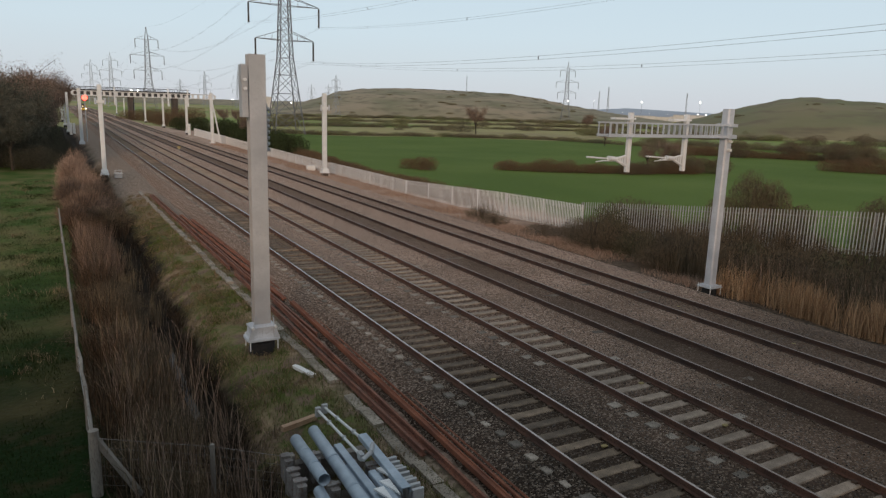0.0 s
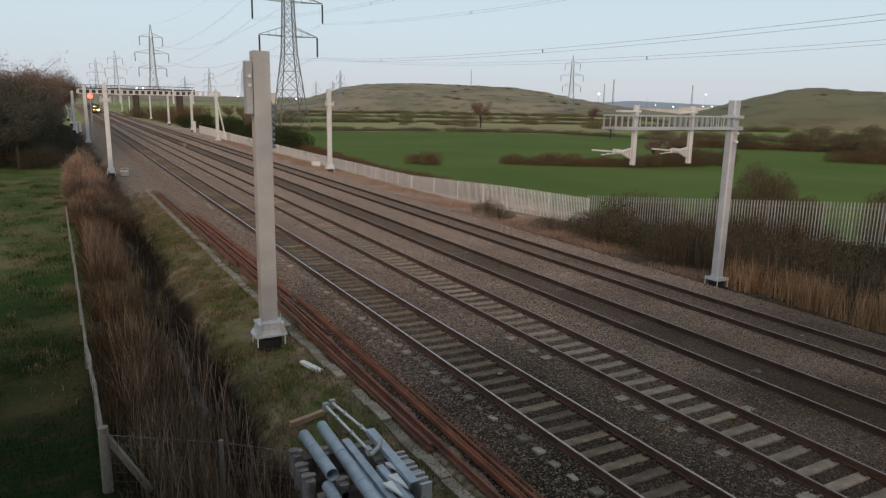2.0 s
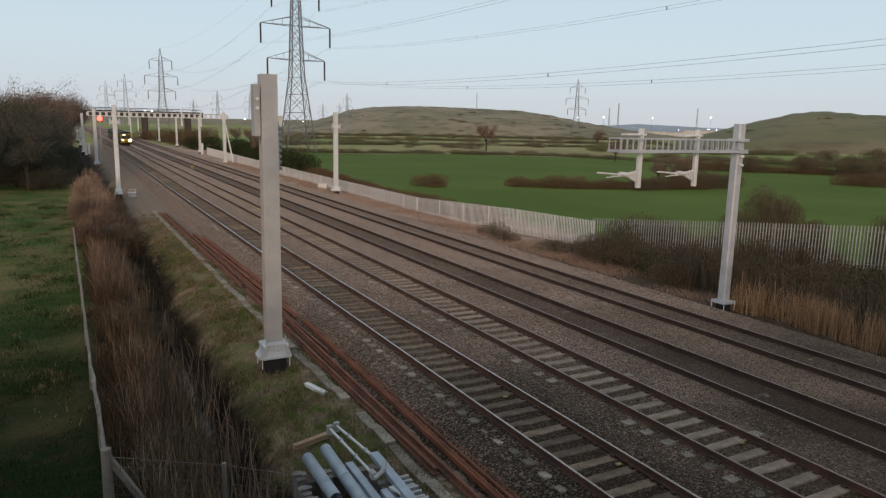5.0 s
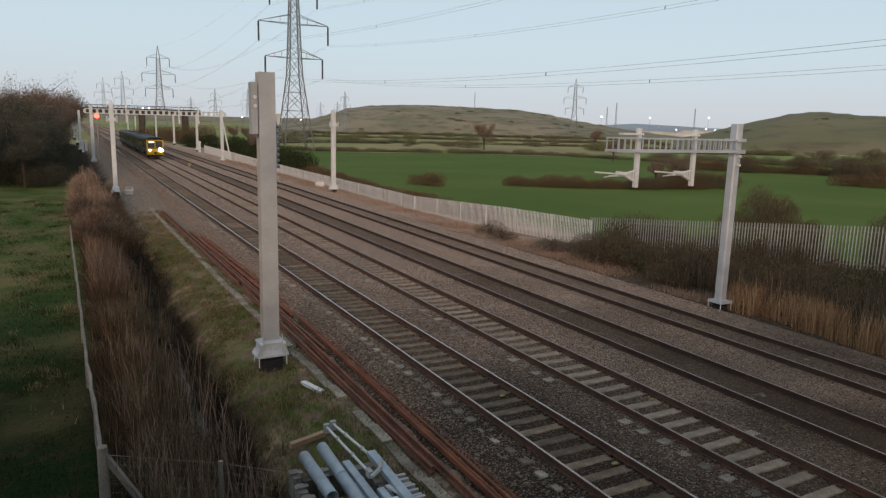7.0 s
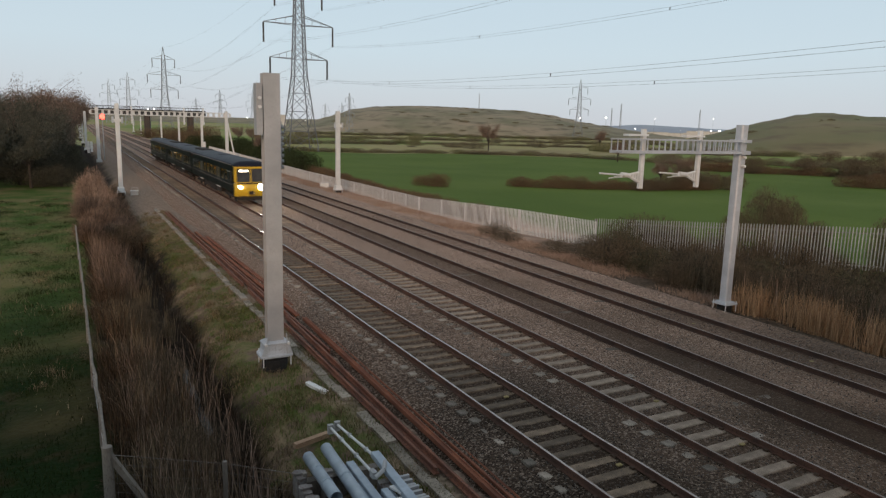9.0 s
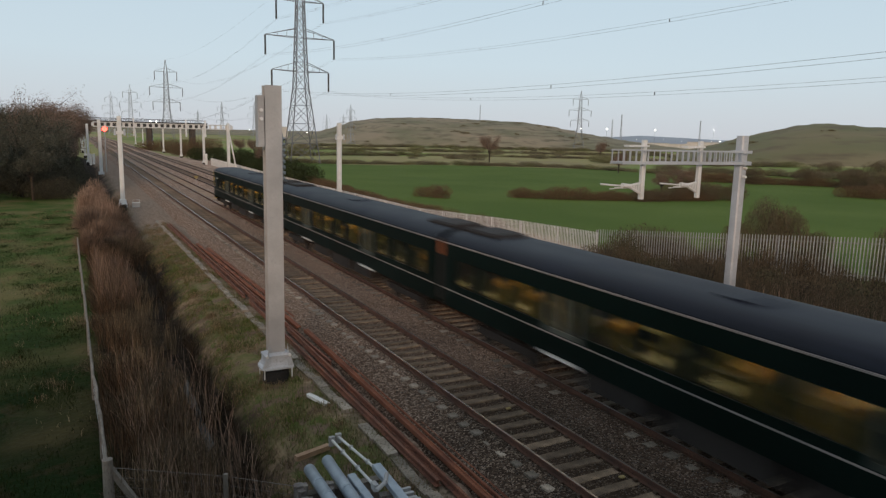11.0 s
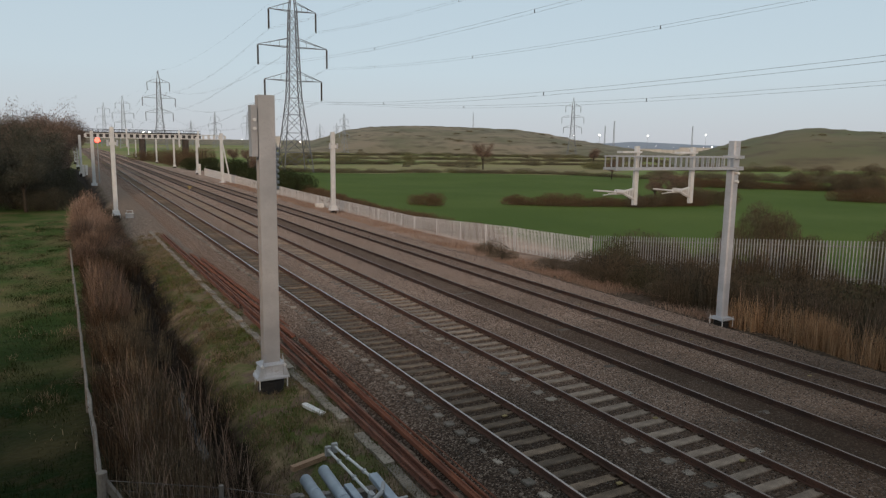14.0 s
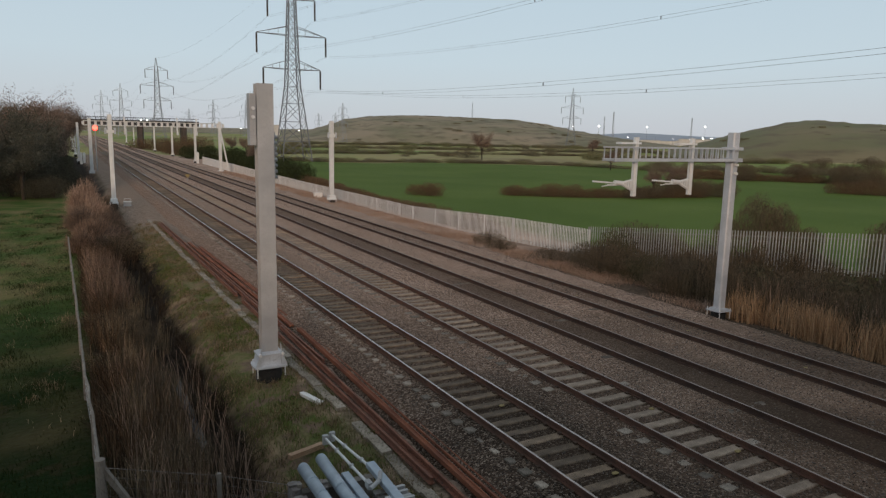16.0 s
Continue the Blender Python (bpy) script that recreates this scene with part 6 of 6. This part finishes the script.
def steel_pile():
    """Stacked galvanised tubes, arms and brackets waiting on timber bearers."""
    def tube(x0, y0, x1, y1, z0, z1, r, label):
        t = tagged(new("steel_tube"), label, "steel tube", "stacked steel parts")
        a, b = Vector((x0, y0, z0)), Vector((x1, y1, z1))
        t.location = a
        d = b - a
        u = d.normalized()
        s = u.cross((0, 0, 1)).normalized()
        w = u.cross(s)
        n = 20
        ring = [(math.cos(2 * math.pi * i / n), math.sin(2 * math.pi * i / n)) for i in range(n)]
        g = Geo()
        g.loft([[c + (s * p + w * q) * rr for p, q in ring] for c, rr in ((Vector((0, 0, 0)), r), (d, r), (d, r * 0.86), (Vector((0, 0, 0)), r * 0.86), (Vector((0, 0, 0)), r))], 0, False)
        g.make("barrel", GALV_BLUE, t, "", True)
        for k in (0.3, 0.62):
            Geo().tube(d * k - u * 0.03, d * k + u * 0.03, r * 1.05, n=20).make("band", GALV_BLUE, t)

    tube(3.92, 11.3, 4.00, 13.35, 0.02, -0.12, 0.122, "bluish galvanised steel tube with an open end")
    tube(4.26, 9.6, 4.46, 13.55, 0.05, -0.10, 0.122, "long bluish galvanised steel tube")
    tube(3.74, 9.9, 3.80, 11.25, -0.16, -0.14, 0.11, "short bluish galvanised steel tube")
    for x0, y0, x1, y1 in ((5.20, 12.0, 5.22, 15.0), (4.86, 11.8, 5.02, 14.9)):
        a = tagged(new("registration_arm_spare"), "slim pale spare arm leaning on the stack", "steel arm", "stacked steel parts")
        Geo().tube((x0, y0, 0.06), (x1, y1, -0.30), 0.030, n=8).make("rod", GALV_NEW, a)
        Geo().box(x1 - 0.07, x1 + 0.07, y1 - 0.05, y1 + 0.05, -0.45, -0.22, 0, 0.02).make("clamp", GALV, a)
        Geo().box(x0 - 0.05, x0 + 0.05, y0 - 0.1, y0 + 0.1, -0.02, 0.12, 0, 0.02).make("end_fitting", GALV, a)
        for k in (0.35, 0.7):
            p = Vector((x0, y0, 0.06)).lerp(Vector((x1, y1, -0.30)), k)
            Geo().box(p.x - 0.04, p.x + 0.04, p.y - 0.04, p.y + 0.04, p.z - 0.04, p.z + 0.04, 0, 0.012).make("collar", GALV, a)
    for x0, y0, x1, y1, z, w in ((5.10, 10.2, 5.18, 12.5, 0.14, 0.17), (4.62, 9.6, 4.66, 12.6, -0.02, 0.15), (4.82, 9.4, 4.84, 11.2, 0.04, 0.13), (4.95, 9.8, 4.98, 11.3, -0.08, 0.14), (4.48, 9.6, 4.52, 11.9, -0.10, 0.10)):
        b = tagged(new("steel_channel"), "pale galvanised steel channel on the stack", "steel channel", "stacked steel parts")
        Geo().bar((x0, y0, z), (x1, y1, z), w, 0.02).make("web", GALV_BLUE, b)
        for q in (-1, 1):
            Geo().bar((x0 + q * w / 2, y0, z - 0.05), (x1 + q * w / 2, y1, z - 0.05), 0.016, 0.1).make("flange", GALV_BLUE, b)
    for i, (x, y) in enumerate(((4.70, 10.25), (4.90, 10.45), (5.04, 10.9))):
        w = tagged(new("gusset_plate"), "pale triangular steel gusset standing in the stack", "steel plate", "stacked steel parts")
        Geo().loft([[(x - 0.10, y + 0.3, z), (x + 0.10, y + 0.3, z), (x + 0.05, y - 0.3, z + 0.03)] for z in (0.03, 0.07)]).make("plate", GALV_NEW, w)
    bend = tagged(new("bent_tube_arm"), "short bent pale tube across the stack", "steel arm", "stacked steel parts")
    Geo().tube((4.80, 11.55, 0.10), (5.02, 11.65, 0.17), 0.045, n=8).tube((5.02, 11.65, 0.17), (5.18, 11.95, 0.18), 0.045, n=8).make("bent_tube", GALV, bend)
    for i in range(9):
        y = 10.3 + i * 0.15
        c = tagged(new("steel_bracket"), "grey steel bracket in a row on the stack", "steel bracket", "stacked steel parts")
        Geo().box(5.28, 5.52, y, y + 0.07, -0.46, -0.02 + 0.02 * (i % 3), 0, 0.015).make("body", GALV, c)
    for y in (9.9, 11.2, 12.7):
        t = tagged(new("timber_bearer"), "dark timber bearer under stacked steel", "timber", "timber bearers")
        Geo().box(3.6, 5.3, y - 0.1, y + 0.1, -0.95, -0.28, 0, 0.02).make("body", WOOD, t)
    for x, y, h in ((3.62, 12.7, -0.12), (3.60, 12.2, -0.18), (3.58, 11.7, -0.15), (4.12, 12.5, -0.1), (4.66, 11.9, -0.12), (5.02, 11.6, -0.1), (4.1, 11.3, -0.14), (4.75, 10.7, -0.1)):
        t = tagged(new("steel_fitting"), "small dull steel fitting in the stack", "steel fitting", "stacked steel parts")
        Geo().box(x - 0.09, x + 0.09, y - 0.2, y + 0.2, -0.62, h, 0, 0.03).box(x - 0.13, x + 0.13, y - 0.06, y + 0.06, h, h + 0.05).make("body", GALV_DULL, t)


steel_pile()


def wire_fence():
    f = tagged(new("wire_fence"), "old timber post and wire netting fence along the ditch", "fence")
    pts = [(0.20, 14.2), (0.15, 17.4), (0.05, 21.5), (0.0, 26), (-0.05, 31), (-0.12, 36), (-0.2, 42), (-0.26, 48)]
    for i, (x, y) in enumerate(pts):
        z = ground_z(x, y)
        r = 0.11 if i == 0 else 0.05
        Geo().tube((x, y, z - 0.3), (x, y, z + (1.35 if i == 0 else 1.12)), r, r * 0.92, 10).make("post", WOOD, f)
    for k, ((xa, ya), (xb, yb)) in enumerate(zip(pts, pts[1:])):
        g = Geo()
        rings = []
        for i in range(9):
            t = i / 8
            y = ya + (yb - ya) * t
            x = xa + (xb - xa) * t + 0.03 * lump(0, y, 0.9, 8)
            z = ground_z(xa, ya) * (1 - t) + ground_z(xb, yb) * t + 1.08 + 0.035 * lump(0, y, 1.1, 12)
            rings.append([(x + 0.036 * math.cos(q * math.pi / 3), y, z + 0.036 * math.sin(q * math.pi / 3)) for q in range(6)])
        g.loft(rings)
        g.make("top_rail", WOOD, f)
        for h in (0.35, 0.7):
            Geo().tube((xa, ya, ground_z(xa, ya) + h), (xb, yb, ground_z(xb, yb) + h), 0.006, n=4, cap=False).make("wire", GALV, f)
    Geo().bar((0.24, 14.2, 0.32), (0.98, 13.95, -0.95), 0.11).make("brace", WOOD, f)
    turn = [(0.20, 14.2), (2.35, 13.75), (3.7, 12.6)]
    for x, y in turn[1:]:
        Geo().tube((x, y, -2.0), (x, y, -0.05), 0.05, n=8).make("post", WOOD, f)
    for (xa, ya), (xb, yb) in zip(turn, turn[1:]):
        g = Geo()
        za, zb = (0.35 if xa < 1 else -0.1), -0.1
        n = int(math.hypot(xb - xa, yb - ya) / 0.15)
        for h in np.arange(0, 1.01, 0.2):
            g.tube((xa, ya, za - h), (xb, yb, zb - h), 0.003 if h else 0.007, n=4, cap=False)
        for i in range(n + 1):
            t = i / n
            x, y, z = xa + (xb - xa) * t, ya + (yb - ya) * t, za + (zb - za) * t
            g.tube((x, y, z), (x, y, z - 1.0), 0.0022, n=3, cap=False)
        tagged(g.make("wire_netting", GALV_DULL, f), "square wire netting", kind="stuff")


wire_fence()

# lights and sheds of the far town
for az, el, d, r in ((38.9, 0.9, 800, 1.0), (40.9, 0.95, 1000, 1.5), (44.6, 0.95, 1100, 1.1), (48.9, 1.05, 1100, 1.2), (12.2, 0.2, 900, 0.8), (16.7, 0.1, 900, 0.8), (19.4, 0.3, 500, 0.6), (43.2, 0.15, 1200, 0.9), (48.8, 0.15, 1000, 0.9), (49.4, 0.15, 1000, 0.9), (13.4, 0.25, 900, 0.7), (42.2, 0.1, 1150, 0.6), (44.0, 0.05, 1150, 0.7), (45.3, 0.2, 1150, 0.6), (46.6, 0.1, 1150, 0.8), (47.8, 0.05, 1050, 0.6), (39.8, -0.05, 900, 0.5), (40.3, 0.1, 900, 0.5)):
    x, y = at(az, d)
    z = EYE_Z + d * math.tan(radians(el))
    t = tagged(new("lamp_post"), "far lit lamp on a tall thin post", "lamp post", "town lamps")
    t.location = (x, y, 0)
    Geo().tube((0, 0, -2.4), (0, 0, z), 0.12, n=5).make("post", LATTICE, t)
    r *= 0.65
    Geo().box(-r, r, -r * 0.4, r * 0.4, z, z + r * 0.8, 0, r * 0.2).make("lamp", TOWN_LIGHT, t)
for az, d, w, h in ((48.2, 1150, 46, 6), (44.9, 1250, 34, 3), (46.3, 1300, 28, 2), (14.2, 1000, 34, 13), (42.8, 1300, 24, 3), (41.6, 1280, 18, 3), (47.2, 1220, 16, 3)):
    x, y = at(az, d)
    s = tagged(new("warehouse"), "far pale flat-roofed warehouse", "building", "town sheds")
    s.matrix_basis = pose(x, y, -2.5, 0, 0, -az)
    Geo().box(-w / 2, w / 2, -10, 10, 0, h + 5).make("wall", CREAM, s)
    Geo().box(-w / 2 - 0.5, w / 2 + 0.5, -10.5, 10.5, h + 5, h + 5.6).make("roof", GALV, s)

for x, y, w, h, nm, lb in ((26.0, 79.3, 0.5, 0.35, "lineside_cabinet", "low white lineside cabinet"), (26.5, 168.5, 0.28, 2.3, "marker_post", "white marker post beside the tracks"), (2.5, 166, 0.25, 2.2, "marker_post", "white marker post at the edge of the wood"), (3.2, 171, 0.25, 2.0, "marker_post", "white marker post at the edge of the wood")):
    q = tagged(new(nm), lb, "marker" if nm == "marker_post" else "cabinet")
    q.location = (x, y, -0.75)
    Geo().box(-w, w, -0.2, 0.2, 0, h + 0.25, 0, 0.04).make("body", WHITE, q)

# ---- sleepers, pales and stones last ----
# pitch and first sleeper of each track
SLEEPER_STEP = (0.587, 0.617, 0.615, 0.615)
SLEEPER_FROM = (4.195, 4.45, 4.8, 5.0)


def sleepers():
    def mesh(m, top):
        g = Geo()
        g.loft([[(sx * hx, sy * hy, z) for sx, sy in ((-1, -1), (1, -1), (1, 1), (-1, 1))] for hx, hy, z in ((1.27, 0.145, -0.2), (1.26, 0.135, -0.02), (1.25, 0.115, 0.0))])
        if m in (SLEEPER_A, SLEEPER):
            for q in (-1, 1):
                g.loft([[(q * x, sy * hy, z) for x, sy in ((0.98, -1), (1.285, -1), (1.285, 1), (0.98, 1))] for hy, z in ((0.15, -0.2), (0.14, -0.015), (0.12, 0.006))], 1)
        return g.mesh("sleeper", [m, SLEEPER_END])
    kinds = [mesh(SLEEPER_A, 0), mesh(SLEEPER, 0), mesh(SLEEPER_DARK, 0), mesh(SLEEPER_DARK, 0)]
    sink = (-0.176, -0.166, -0.172, -0.172)
    for i, t in enumerate(TRACKS):
        n_near = 215 if i < 2 else 60
        for k in range(n_near):
            y = SLEEPER_FROM[i] + k * SLEEPER_STEP[i]
            piece("sleeper", kinds[i], t, pose(random.uniform(-0.02, 0.02), y + random.uniform(-0.02, 0.02), sink[i] + (random.uniform(-0.026, 0.010) if i == 0 else random.uniform(-0.012, 0.010)), 0, random.uniform(-0.8, 0.8), random.uniform(-0.6, 0.6)))
        g = Geo()
        y = SLEEPER_FROM[i] + n_near * SLEEPER_STEP[i]
        while y < 420:
            g.box(-1.26, 1.26, y - 0.13, y + 0.13, -0.3, sink[i])
            y += SLEEPER_STEP[i]
        q = g.make("far_sleepers", kinds[i].materials[0], t)
        tagged(q, kind="stuff")
        c = Geo()
        for k in range(120 if i < 2 else 0):
            y = SLEEPER_FROM[i] + k * SLEEPER_STEP[i]
            for s in (-1, 1):
                for e in (-0.1, 0.1):
                    x = s * GAUGE_HALF + e
                    c.box(x - 0.035, x + 0.035, y - 0.05, y + 0.05, sink[i], sink[i] + 0.05)
        if c.v:
            tagged(c.make("rail_clips", CLIP, t), kind="stuff")


sleepers()
for i, x, y in ((1, 0.45, 9.85), (1, 0.5, 12.6), (0, 0.35, 14.5), (3, 0.1, 17.6), (3, 0.25, 12.95), (3, -0.1, 23.9), (0, 0.5, 10.3)):
    q = Geo().box(x - 0.07, x + 0.07, y - 0.05, y + 0.05, -0.175, -0.150, 0, 0.02).make("paint_mark", YELLOW_MARK, TRACKS[i], "faded yellow paint mark")
for f, pale, spots in FENCES:
    for m in spots[:300]:
        piece("pale", pale, f, m)
    if len(spots) > 300:
        g = Geo()
        for m in spots[300:]:
            p = m.translation
            g.box(p.x - 0.03, p.x + 0.03, p.y - 0.02, p.y + 0.02, p.z, p.z + 1.9)
        tagged(g.make("far_fencing", FENCE_STEEL, f), kind="stuff")


def loose_stones():
    rs = np.random.RandomState(77)
    g = Geo()
    for i in range(60000):
        y = 5 + 45 * rs.uniform() ** 2.0
        x = rs.uniform(6.9, 24.1)
        if any(abs(abs(x - c) - GAUGE_HALF) < 0.09 for c in TRACK_X):
            continue
        z = lerp_table(x, BED) + 0.014 * lump(x, y, 0.8, 2)
        if abs(x - TRACK_X[2]) < 0.8 and rs.uniform() < 0.85:
            continue
        r = rs.uniform(0.012, 0.034)
        p = [(x + r * rs.uniform(0.6, 1.2) * a, y + r * rs.uniform(0.6, 1.2) * b, z + r * rs.uniform(0.5, 1.0) * c) for a, b, c in ((1, 0, 0), (-0.5, 0.87, 0), (-0.5, -0.87, 0), (0, 0, 1), (0, 0, -1))]
        g.add(p, [(0, 1, 3), (1, 2, 3), (2, 0, 3)])
    tagged(g.make("loose_ballast_stones", STONE_LOOSE), "loose pale and dark ballast stones", "stones", kind="stuff")


STONE_LOOSE = foliage("loose_stone", (0.018, 0.015, 0.013), (0.19, 0.168, 0.148), 0.95)
loose_stones()


def motions():
    for car, off in CARS:
        walk(car, [(t, pose(TRACK_X[1], rear + off, 0)) for t, rear in TRAIN_REAR])


motions()
